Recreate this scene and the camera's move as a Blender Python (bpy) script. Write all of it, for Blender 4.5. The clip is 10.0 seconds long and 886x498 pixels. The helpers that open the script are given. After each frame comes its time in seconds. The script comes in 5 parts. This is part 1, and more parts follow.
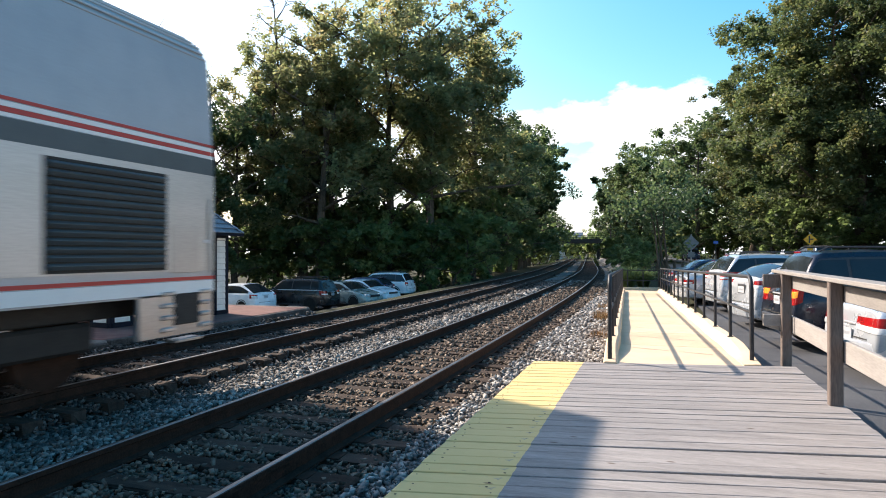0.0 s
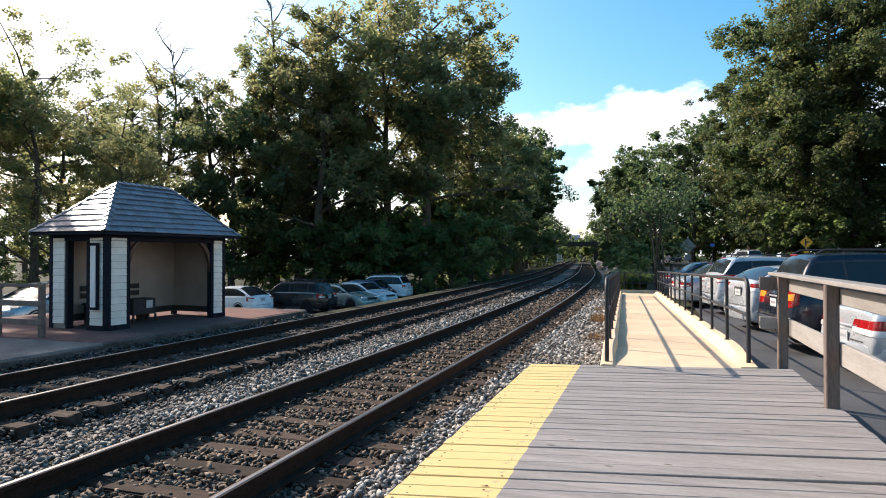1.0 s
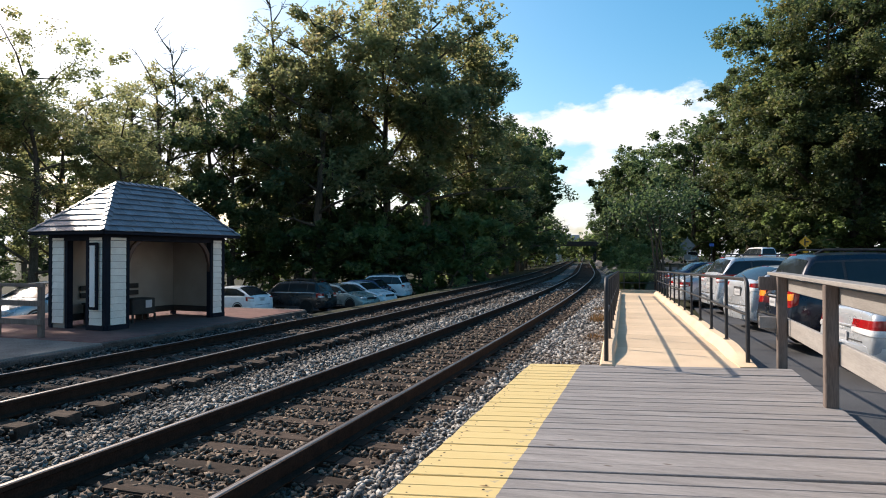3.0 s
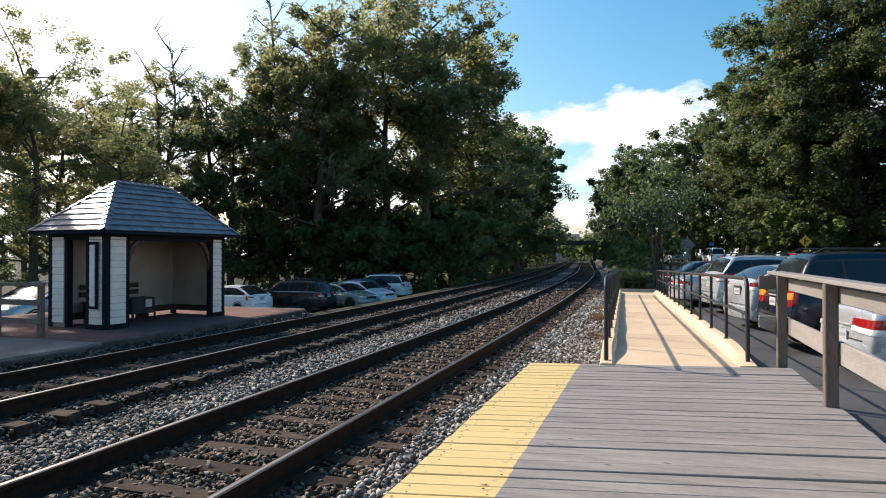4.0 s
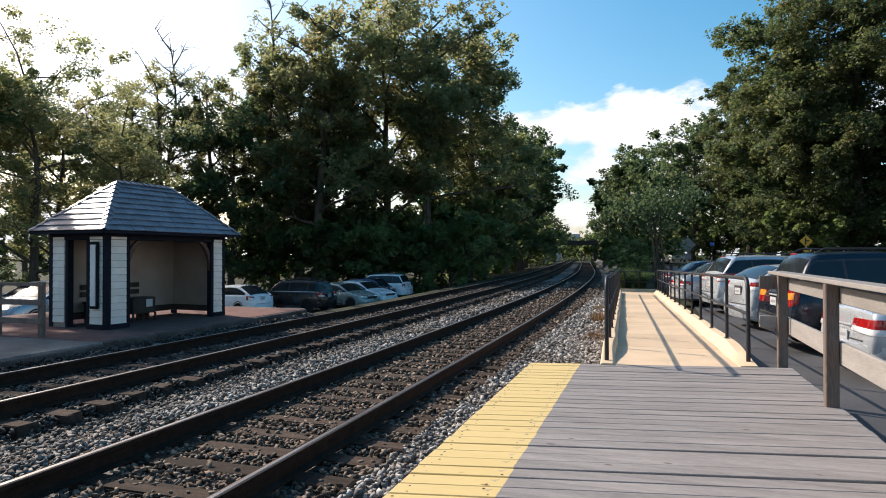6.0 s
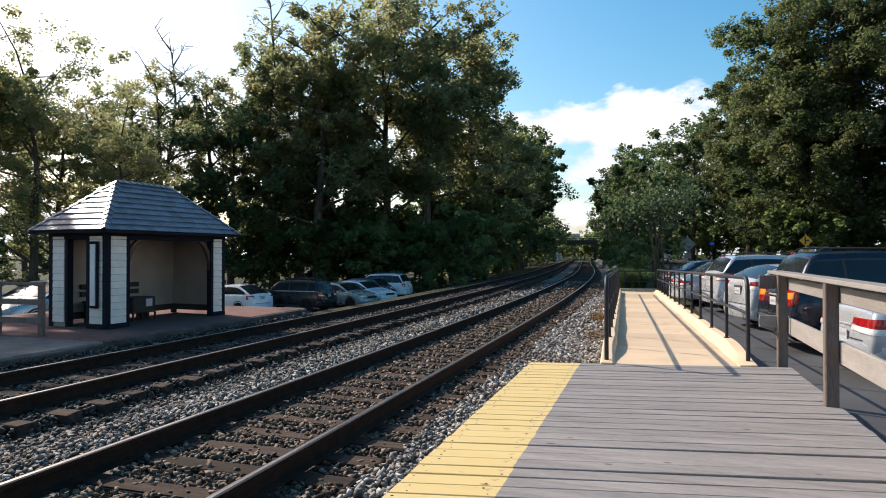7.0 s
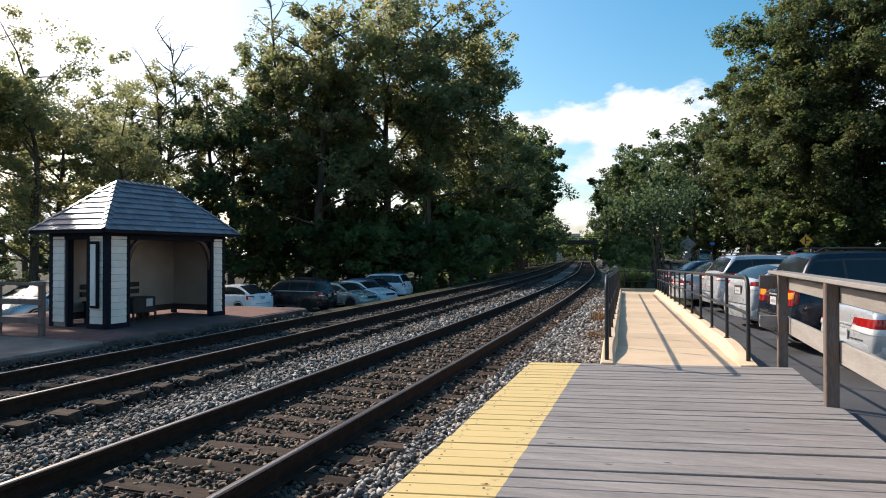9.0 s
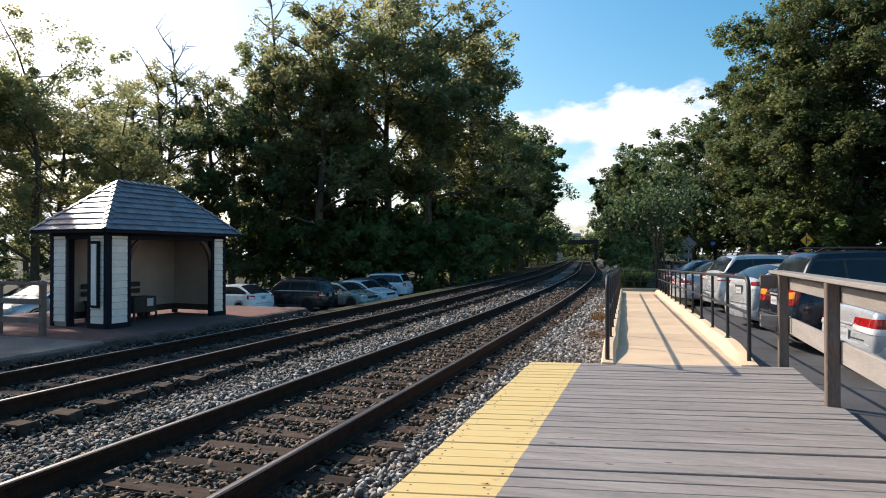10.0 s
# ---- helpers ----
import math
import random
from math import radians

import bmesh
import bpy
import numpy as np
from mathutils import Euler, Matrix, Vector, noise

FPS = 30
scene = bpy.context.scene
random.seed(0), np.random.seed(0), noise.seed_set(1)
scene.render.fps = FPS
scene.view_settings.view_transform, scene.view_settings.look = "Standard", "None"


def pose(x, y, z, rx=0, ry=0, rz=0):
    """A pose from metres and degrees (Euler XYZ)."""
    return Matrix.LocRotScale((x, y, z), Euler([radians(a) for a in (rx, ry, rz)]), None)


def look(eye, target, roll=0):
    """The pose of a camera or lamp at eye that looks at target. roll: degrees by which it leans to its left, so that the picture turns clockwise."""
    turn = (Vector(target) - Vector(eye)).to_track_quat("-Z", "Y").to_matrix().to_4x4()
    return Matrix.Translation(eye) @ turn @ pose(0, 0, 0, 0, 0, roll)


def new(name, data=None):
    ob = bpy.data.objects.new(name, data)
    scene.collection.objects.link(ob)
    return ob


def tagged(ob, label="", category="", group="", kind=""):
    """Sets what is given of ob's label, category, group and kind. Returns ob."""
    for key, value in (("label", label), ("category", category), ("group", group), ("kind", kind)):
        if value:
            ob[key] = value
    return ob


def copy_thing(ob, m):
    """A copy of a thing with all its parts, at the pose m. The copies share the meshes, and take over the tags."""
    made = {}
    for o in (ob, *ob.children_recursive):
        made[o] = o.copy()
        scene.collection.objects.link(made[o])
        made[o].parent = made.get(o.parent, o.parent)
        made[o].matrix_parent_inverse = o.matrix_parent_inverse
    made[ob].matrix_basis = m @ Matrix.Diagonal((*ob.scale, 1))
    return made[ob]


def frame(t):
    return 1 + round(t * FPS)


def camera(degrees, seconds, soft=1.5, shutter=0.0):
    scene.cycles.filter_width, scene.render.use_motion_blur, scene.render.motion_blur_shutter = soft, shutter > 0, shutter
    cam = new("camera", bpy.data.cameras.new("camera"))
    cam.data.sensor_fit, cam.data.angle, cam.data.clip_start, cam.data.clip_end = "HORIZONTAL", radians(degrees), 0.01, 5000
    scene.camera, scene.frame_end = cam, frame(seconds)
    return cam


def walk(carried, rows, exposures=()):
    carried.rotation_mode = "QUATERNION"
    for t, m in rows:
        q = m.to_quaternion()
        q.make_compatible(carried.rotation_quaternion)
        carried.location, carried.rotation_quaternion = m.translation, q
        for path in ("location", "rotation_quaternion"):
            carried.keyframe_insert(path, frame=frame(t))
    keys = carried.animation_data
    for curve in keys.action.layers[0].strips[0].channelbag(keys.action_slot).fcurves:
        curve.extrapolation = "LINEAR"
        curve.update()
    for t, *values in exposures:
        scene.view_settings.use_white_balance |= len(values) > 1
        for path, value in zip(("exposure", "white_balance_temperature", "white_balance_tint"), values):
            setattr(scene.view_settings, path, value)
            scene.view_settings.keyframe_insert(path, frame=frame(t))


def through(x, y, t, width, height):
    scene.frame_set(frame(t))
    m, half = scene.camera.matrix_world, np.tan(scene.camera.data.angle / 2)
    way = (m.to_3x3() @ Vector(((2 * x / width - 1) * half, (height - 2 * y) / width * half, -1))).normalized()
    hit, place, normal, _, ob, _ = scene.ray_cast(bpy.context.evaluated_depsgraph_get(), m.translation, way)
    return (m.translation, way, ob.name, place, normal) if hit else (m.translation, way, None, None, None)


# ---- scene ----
cam = camera(71, 10.0, soft=1.0, shutter=0.1)

# ---- the camera: it stands on a tripod and trembles a little ----
EYE = (0.0, 0.0, 1.3)
PITCH, TURN, PX = 90.57, 18.4, 0.0521
shake = [(0.0, 6.5, -4.5), (0.2, 5.0, -3.6), (0.5, 3, -2), (1.0, 1.5, 0.3), (1.5, 0.5, 0.3), (2.0, 0, 0), (2.5, 0.5, 0),
         (4.0, 0.5, -1.5), (4.5, -0.7, -3), (5.0, -1.7, -2.7), (5.5, 1.3, -1.6), (7.0, 1.0, -2.5), (7.5, -1, -3),
         (8.0, 0, -3.2), (8.5, 0, -2.8), (9.0, 1.4, -2.5), (9.5, 2.8, -2.8), (10.0, 2.5, -3.0)]
walk(cam, [(t, pose(*EYE, PITCH + b * PX, 0, TURN + a * PX)) for t, a, b in shake],
     exposures=[(0, 1.02, 6550, 12), (0.3, 0.95, 6550, 12), (1.0, 0.69, 6550, 12), (1.8, 0.52, 6550, 12), (2.5, 0.44, 6550, 12), (10, 0.38, 6550, 12)])

# ---- world and sun ----
SUN_AZ, SUN_EL = radians(69), radians(34.5)          # azimuth to the left of +Y
world = bpy.data.worlds.new("sky")
scene.world = world
world.use_nodes = True
wn, wl = world.node_tree.nodes, world.node_tree.links
wn.clear()
w_out, w_bg = wn.new("ShaderNodeOutputWorld"), wn.new("ShaderNodeBackground")
sky = wn.new("ShaderNodeTexSky")
sky.sky_type, sky.sun_disc = "NISHITA", False
sky.sun_elevation, sky.sun_rotation = SUN_EL, -SUN_AZ
sky.air_density, sky.dust_density, sky.ozone_density = 1.0, 1.8, 1.0
w_bg.inputs[1].default_value = 0.15
tc = wn.new("ShaderNodeTexCoord")
mp = wn.new("ShaderNodeMapping")
mp.inputs["Scale"].default_value = (1.0, 1.0, 2.0)
mp.inputs["Location"].default_value = (0.24, 0.1, 0.0)
nz = wn.new("ShaderNodeTexNoise")
nz.inputs["Scale"].default_value, nz.inputs["Detail"].default_value, nz.inputs["Roughness"].default_value = 7.0, 10.0, 0.55
sep = wn.new("ShaderNodeSeparateXYZ")
low = wn.new("ShaderNodeValToRGB")                 # a bank of cloud lies low all round, thinner towards the horizon
low.color_ramp.elements[0].position, low.color_ramp.elements[0].color = 0.05, (0.60, 0.60, 0.60, 1)
low.color_ramp.elements[1].position, low.color_ramp.elements[1].color = 0.285, (0.28, 0.28, 0.28, 1)
low.color_ramp.elements.new(0.10).color = (0.52, 0.52, 0.52, 1)
low.color_ramp.elements.new(0.14).color = (0.60, 0.60, 0.60, 1)
low.color_ramp.elements.new(0.20).color = (0.62, 0.62, 0.62, 1)
level = wn.new("ShaderNodeMath")
level.operation = "SUBTRACT"
level.inputs[1].default_value = 0.5
mul = wn.new("ShaderNodeMath")
mul.operation = "ADD"
rp = wn.new("ShaderNodeValToRGB")
rp.color_ramp.elements[0].position, rp.color_ramp.elements[1].position = 0.50, 0.60
mixc = wn.new("ShaderNodeMixRGB")
shade = wn.new("ShaderNodeValToRGB")                # cloud bellies are a little greyer
shade.color_ramp.elements[0].position, shade.color_ramp.elements[1].position = 0.42, 0.60
shade.color_ramp.elements[0].color, shade.color_ramp.elements[1].color = (4.7, 4.95, 5.3, 1), (6.5, 6.5, 6.5, 1)
wl.new(tc.outputs["Generated"], mp.inputs["Vector"])
wl.new(mp.outputs[0], nz.inputs["Vector"])
wl.new(tc.outputs["Generated"], sep.inputs[0])
wl.new(sep.outputs[2], low.inputs[0])
wl.new(nz.outputs[0], mul.inputs[0])
wl.new(low.outputs[0], level.inputs[0])
wl.new(level.outputs[0], mul.inputs[1])
wl.new(mul.outputs[0], rp.inputs[0])
wl.new(nz.outputs[0], shade.inputs[0])
wl.new(rp.outputs[0], mixc.inputs[0])
tone = wn.new("ShaderNodeHueSaturation")
tone.inputs["Hue"].default_value, tone.inputs["Saturation"].default_value = 0.482, 1.5
wl.new(sky.outputs[0], tone.inputs["Color"])
wl.new(tone.outputs[0], mixc.inputs[1])
wl.new(shade.outputs[0], mixc.inputs[2])
wl.new(mixc.outputs[0], w_bg.inputs[0])
wl.new(w_bg.outputs[0], w_out.inputs[0])
sun = new("sun", bpy.data.lights.new("sun", "SUN"))
sun.data.energy, sun.data.angle, sun.data.color = 4.8, radians(0.6), (1.0, 0.90, 0.76)
to_sun = Vector((-math.sin(SUN_AZ) * math.cos(SUN_EL), math.cos(SUN_AZ) * math.cos(SUN_EL), math.sin(SUN_EL)))
sun.matrix_world = look((0, 0, 30), Vector((0, 0, 30)) - to_sun)


# ---- materials ----
def pm(name, a, b, scale=6.0, rough=0.7, metal=0.0, bump=0.25, fine=60.0, stretch=(1, 1, 1), vary=0.12, coat=0.0, depth=0.01, through=0.0):
    """A surface of two mingled colours with coarse stains, fine grain and relief."""
    m = bpy.data.materials.new(name)
    m.use_nodes = True
    n, l = m.node_tree.nodes, m.node_tree.links
    p = n["Principled BSDF"]
    t, mpn = n.new("ShaderNodeTexCoord"), n.new("ShaderNodeMapping")
    mpn.inputs["Scale"].default_value = stretch
    l.new(t.outputs["Object"], mpn.inputs[0])
    n1, n2 = n.new("ShaderNodeTexNoise"), n.new("ShaderNodeTexNoise")
    n1.inputs["Scale"].default_value, n1.inputs["Detail"].default_value = scale, 5
    n2.inputs["Scale"].default_value, n2.inputs["Detail"].default_value = fine, 4
    oi = n.new("ShaderNodeObjectInfo")
    off = n.new("ShaderNodeVectorMath")
    off.operation = "MULTIPLY_ADD"
    cb = n.new("ShaderNodeCombineXYZ")
    l.new(oi.outputs["Random"], cb.inputs[0]); l.new(oi.outputs["Random"], cb.inputs[1])
    off.inputs[1].default_value = (37, 53, 0)
    l.new(cb.outputs[0], off.inputs[0]); l.new(mpn.outputs[0], off.inputs[2])
    l.new(off.outputs[0], n1.inputs[0]); l.new(off.outputs[0], n2.inputs[0])
    add = n.new("ShaderNodeMath"); add.operation = "MULTIPLY_ADD"
    add.inputs[1].default_value = 0.5
    l.new(n2.outputs[0], add.inputs[0])
    half = n.new("ShaderNodeMath"); half.operation = "MULTIPLY"; half.inputs[1].default_value = 0.5
    l.new(n1.outputs[0], half.inputs[0]); l.new(half.outputs[0], add.inputs[2])
    r = n.new("ShaderNodeValToRGB")
    r.color_ramp.elements[0].position, r.color_ramp.elements[1].position = 0.38, 0.62
    r.color_ramp.elements[0].color, r.color_ramp.elements[1].color = (*a, 1), (*b, 1)
    l.new(add.outputs[0], r.inputs[0])
    hv = n.new("ShaderNodeHueSaturation")
    mr = n.new("ShaderNodeMapRange")
    mr.inputs[3].default_value, mr.inputs[4].default_value = 1 - vary, 1 + vary
    l.new(oi.outputs["Random"], mr.inputs[0]); l.new(mr.outputs[0], hv.inputs["Value"])
    l.new(r.outputs[0], hv.inputs["Color"]); l.new(hv.outputs[0], p.inputs["Base Color"])
    rr = n.new("ShaderNodeMapRange")
    rr.inputs[3].default_value, rr.inputs[4].default_value = max(0.03, rough - 0.1), min(1, rough + 0.1)
    l.new(n1.outputs[0], rr.inputs[0]); l.new(rr.outputs[0], p.inputs["Roughness"])
    p.inputs["Metallic"].default_value = metal
    p.inputs["Specular IOR Level"].default_value = 0.15 if rough >= 0.85 else 0.45
    p.inputs["Coat Weight"].default_value = coat
    p.inputs["Transmission Weight"].default_value = through
    if bump:
        bn = n.new("ShaderNodeBump")
        bn.inputs["Strength"].default_value, bn.inputs["Distance"].default_value = bump, depth
        l.new(add.outputs[0], bn.inputs["Height"]); l.new(bn.outputs[0], p.inputs["Normal"])
    return m


def leaf_material(name, a, b, c, share=0.62, glow=2.35):
    m = bpy.data.materials.new(name)
    m.use_nodes = True
    n, l = m.node_tree.nodes, m.node_tree.links
    p, out = n["Principled BSDF"], n["Material Output"]
    g, t, nzn = n.new("ShaderNodeNewGeometry"), n.new("ShaderNodeTexCoord"), n.new("ShaderNodeTexNoise")
    nzn.inputs["Scale"].default_value, nzn.inputs["Detail"].default_value = 0.35, 3
    l.new(t.outputs["Object"], nzn.inputs[0])
    add = n.new("ShaderNodeMath"); add.operation = "MULTIPLY_ADD"; add.inputs[1].default_value = 0.28
    sub = n.new("ShaderNodeMath"); sub.operation = "SUBTRACT"; sub.inputs[1].default_value = 0.12
    l.new(g.outputs["Random Per Island"], add.inputs[0]); l.new(nzn.outputs[0], add.inputs[2]); l.new(add.outputs[0], sub.inputs[0])
    r = n.new("ShaderNodeValToRGB")
    r.color_ramp.elements[0].position, r.color_ramp.elements[1].position = 0.25, 0.85
    r.color_ramp.elements[0].color, r.color_ramp.elements[1].color = (*a, 1), (*c, 1)
    e = r.color_ramp.elements.new(0.55); e.color = (*b, 1)
    l.new(sub.outputs[0], r.inputs[0])
    oi, hv, mr = n.new("ShaderNodeObjectInfo"), n.new("ShaderNodeHueSaturation"), n.new("ShaderNodeMapRange")
    mr.inputs[3].default_value, mr.inputs[4].default_value = 0.8, 1.2
    l.new(oi.outputs["Random"], mr.inputs[0]); l.new(mr.outputs[0], hv.inputs["Value"]); l.new(r.outputs[0], hv.inputs["Color"])
    l.new(hv.outputs[0], p.inputs["Base Color"])
    p.inputs["Roughness"].default_value = 0.55
    tr, mx = n.new("ShaderNodeBsdfTranslucent"), n.new("ShaderNodeMixShader")
    hs = n.new("ShaderNodeHueSaturation"); hs.inputs["Value"].default_value = glow; hs.inputs["Hue"].default_value = 0.493
    l.new(hv.outputs[0], hs.inputs["Color"]); l.new(hs.outputs[0], tr.inputs[0])
    mx.inputs[0].default_value = share
    l.new(p.outputs[0], mx.inputs[1]); l.new(tr.outputs[0], mx.inputs[2]); l.new(mx.outputs[0], out.inputs[0])
    return m


def brick_material():
    m = pm("brick_paving", (0.09, 0.045, 0.042), (0.22, 0.12, 0.105), 1.6, 0.85, bump=0.25)
    n, l = m.node_tree.nodes, m.node_tree.links
    p = n["Principled BSDF"]
    b, t = n.new("ShaderNodeTexBrick"), n.new("ShaderNodeTexCoord")
    b.inputs["Scale"].default_value, b.inputs["Brick Width"].default_value, b.inputs["Row Height"].default_value = 1.0, 0.205, 0.105
    b.inputs["Mortar Size"].default_value = 0.006
    b.inputs["Color1"].default_value, b.inputs["Color2"].default_value = (0.15, 0.07, 0.062, 1), (0.225, 0.115, 0.10, 1)
    b.inputs["Mortar"].default_value = (0.16, 0.12, 0.10, 1)
    l.new(t.outputs["Object"], b.inputs[0])
    mix = n.new("ShaderNodeMixRGB"); mix.inputs[0].default_value = 0.6
    old = p.inputs["Base Color"].links[0].from_socket
    l.new(old, mix.inputs[1]); l.new(b.outputs[0], mix.inputs[2]); l.new(mix.outputs[0], p.inputs["Base Color"])
    return m


def board_material():
    """Weathered deck wood; the strip beside the track is painted yellow, worn at its edge."""
    m = pm("deck_wood", (0.185, 0.164, 0.155), (0.308, 0.279, 0.264), 3.0, 0.72, bump=0.35, fine=45, stretch=(0.35, 5, 5), vary=0.09, depth=0.004)
    n, l = m.node_tree.nodes, m.node_tree.links
    p = n["Principled BSDF"]
    t, s, nn = n.new("ShaderNodeTexCoord"), n.new("ShaderNodeSeparateXYZ"), n.new("ShaderNodeTexNoise")
    nn.inputs["Scale"].default_value, nn.inputs["Detail"].default_value = 9, 6
    l.new(t.outputs["Object"], s.inputs[0]); l.new(t.outputs["Object"], nn.inputs[0])
    wob = n.new("ShaderNodeMath"); wob.operation = "MULTIPLY_ADD"; wob.inputs[1].default_value = 0.03
    l.new(nn.outputs[0], wob.inputs[0]); l.new(s.outputs[0], wob.inputs[2])
    lt = n.new("ShaderNodeMath"); lt.operation = "LESS_THAN"; lt.inputs[1].default_value = 0.59
    l.new(wob.outputs[0], lt.inputs[0])
    wear = n.new("ShaderNodeValToRGB")
    wear.color_ramp.elements[0].position, wear.color_ramp.elements[1].position = 0.27, 0.36
    l.new(nn.outputs[0], wear.inputs[0])
    mu = n.new("ShaderNodeMath"); mu.operation = "MULTIPLY"
    l.new(lt.outputs[0], mu.inputs[0]); l.new(wear.outputs[0], mu.inputs[1])
    old = p.inputs["Base Color"].links[0].from_socket
    vo, vs, vm = n.new("ShaderNodeTexVoronoi"), n.new("ShaderNodeValToRGB"), n.new("ShaderNodeMixRGB")
    mpk, oik, ofk = n.new("ShaderNodeMapping"), n.new("ShaderNodeObjectInfo"), n.new("ShaderNodeVectorMath")
    mpk.inputs["Scale"].default_value = (2.2, 5.0, 1.0)              # knots, scattered
    ofk.operation = "MULTIPLY_ADD"; ofk.inputs[1].default_value = (91, 47, 13)
    ck = n.new("ShaderNodeCombineXYZ")
    for k in range(3):
        l.new(oik.outputs["Random"], ck.inputs[k])
    l.new(ck.outputs[0], ofk.inputs[0]); l.new(t.outputs["Object"], mpk.inputs[0]); l.new(mpk.outputs[0], ofk.inputs[2])
    l.new(ofk.outputs[0], vo.inputs[0])
    vo.inputs["Scale"].default_value = 1.0
    vs.color_ramp.elements[0].position, vs.color_ramp.elements[1].position = 0.05, 0.085
    vs.color_ramp.elements[0].color, vs.color_ramp.elements[1].color = (0.35, 0.26, 0.2, 1), (1, 1, 1, 1)
    l.new(vo.outputs["Distance"], vs.inputs[0])
    tint = n.new("ShaderNodeMixRGB"); tint.inputs[0].default_value = 0.78; tint.inputs[2].default_value = (0.74, 0.535, 0.19, 1)
    l.new(old, tint.inputs[1])
    mix = n.new("ShaderNodeMixRGB")
    l.new(mu.outputs[0], mix.inputs[0]); l.new(old, mix.inputs[1]); l.new(tint.outputs[0], mix.inputs[2])
    vm.blend_type = "MULTIPLY"; vm.inputs[0].default_value = 0.9
    l.new(mix.outputs[0], vm.inputs[1]); l.new(vs.outputs[0], vm.inputs[2])
    l.new(vm.outputs[0], p.inputs["Base Color"])
    return m


def stone_material():
    m = pm("ballast_stone", (0.16, 0.15, 0.145), (0.36, 0.34, 0.33), 30, 0.85, bump=0.3, fine=120)
    n, l = m.node_tree.nodes, m.node_tree.links
    p = n["Principled BSDF"]
    g, r = n.new("ShaderNodeNewGeometry"), n.new("ShaderNodeValToRGB")
    r.color_ramp.elements[0].color, r.color_ramp.elements[1].color = (0.10, 0.09, 0.083, 1), (0.52, 0.49, 0.455, 1)
    e = r.color_ramp.elements.new(0.5); e.color = (0.238, 0.222, 0.209, 1)
    l.new(g.outputs["Random Per Island"], r.inputs[0])
    rust, t = n.new("ShaderNodeTexNoise"), n.new("ShaderNodeTexCoord")
    rust.inputs["Scale"].default_value = 0.5
    l.new(t.outputs["Object"], rust.inputs[0])
    rr = n.new("ShaderNodeValToRGB"); rr.color_ramp.elements[0].position, rr.color_ramp.elements[1].position = 0.52, 0.7
    l.new(rust.outputs[0], rr.inputs[0])
    mix = n.new("ShaderNodeMixRGB"); mix.blend_type = "MULTIPLY"; mix.inputs[2].default_value = (0.52, 0.42, 0.345, 1)
    sx, dx, mxx = n.new("ShaderNodeSeparateXYZ"), n.new("ShaderNodeMath"), n.new("ShaderNodeMath")
    l.new(t.outputs["Object"], sx.inputs[0])              # oil and rust between the near rails; the tint runs on past the right
    dx.operation = "COMPARE"; dx.inputs[1].default_value, dx.inputs[2].default_value = -3.2, 1.05
    l.new(sx.outputs[0], dx.inputs[0])
    mxx.operation = "MAXIMUM"
    l.new(dx.outputs[0], mxx.inputs[0]); l.new(rr.outputs[0], mxx.inputs[1])
    shade_dirt, dark = n.new("ShaderNodeMapRange"), n.new("ShaderNodeMixRGB")   # shade and dirt towards the far track, both put into the stones' colour
    shade_dirt.inputs[1].default_value, shade_dirt.inputs[2].default_value = -4.5, -6.0
    l.new(sx.outputs[0], shade_dirt.inputs[0])
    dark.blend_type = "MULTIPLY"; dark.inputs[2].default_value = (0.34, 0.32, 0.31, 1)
    l.new(shade_dirt.outputs[0], dark.inputs[0]); l.new(r.outputs[0], dark.inputs[1])
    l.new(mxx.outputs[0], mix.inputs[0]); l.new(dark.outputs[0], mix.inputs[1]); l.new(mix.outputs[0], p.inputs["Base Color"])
    return m


M_SOIL = pm("soil_and_grass", (0.022, 0.024, 0.013), (0.046, 0.046, 0.025), 0.6, 0.95, bump=0.6, fine=14, depth=0.05)
M_BALLAST = pm("ballast_bed", (0.07, 0.06, 0.055), (0.27, 0.25, 0.235), 8, 0.95, bump=1.0, fine=30, depth=0.05)
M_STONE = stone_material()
M_ASPHALT = pm("asphalt", (0.055, 0.055, 0.06), (0.10, 0.10, 0.105), 0.8, 0.85, bump=0.35, fine=90)
M_STREET = pm("pale_asphalt", (0.12, 0.12, 0.12), (0.19, 0.185, 0.18), 0.8, 0.85, bump=0.3, fine=60)
M_RAMP = pm("buff_concrete", (0.53, 0.39, 0.255), (0.68, 0.51, 0.345), 1.3, 0.8, bump=0.2, fine=60)
M_DECK = board_material()
M_GREYWOOD = pm("grey_wood", (0.10, 0.074, 0.062), (0.18, 0.138, 0.118), 3, 0.75, bump=0.25, fine=25, stretch=(4, 4, 0.5), vary=0.1)
M_RAILWOOD = pm("grey_rail_wood", (0.225, 0.205, 0.19), (0.30, 0.275, 0.252), 3, 0.7, bump=0.15, fine=25, stretch=(4, 0.5, 4), vary=0.1)
M_TIE = pm("creosoted_wood", (0.028, 0.02, 0.016), (0.082, 0.056, 0.043), 3, 0.95, bump=0.7, fine=35, stretch=(0.4, 5, 5), vary=0.3)
M_RAILSIDE = pm("rusty_rail", (0.022, 0.014, 0.010), (0.055, 0.031, 0.022), 8, 0.88, metal=0.0, bump=0.3)
M_RAILTOP = pm("polished_rail", (0.17, 0.15, 0.138), (0.32, 0.29, 0.275), 5, 0.46, metal=1.0, bump=0.05, stretch=(8, 0.3, 1))
M_BRICK = brick_material()
M_EDGE = pm("dark_edge", (0.05, 0.042, 0.038), (0.13, 0.11, 0.10), 3.0, 0.92, bump=0.3, fine=40)
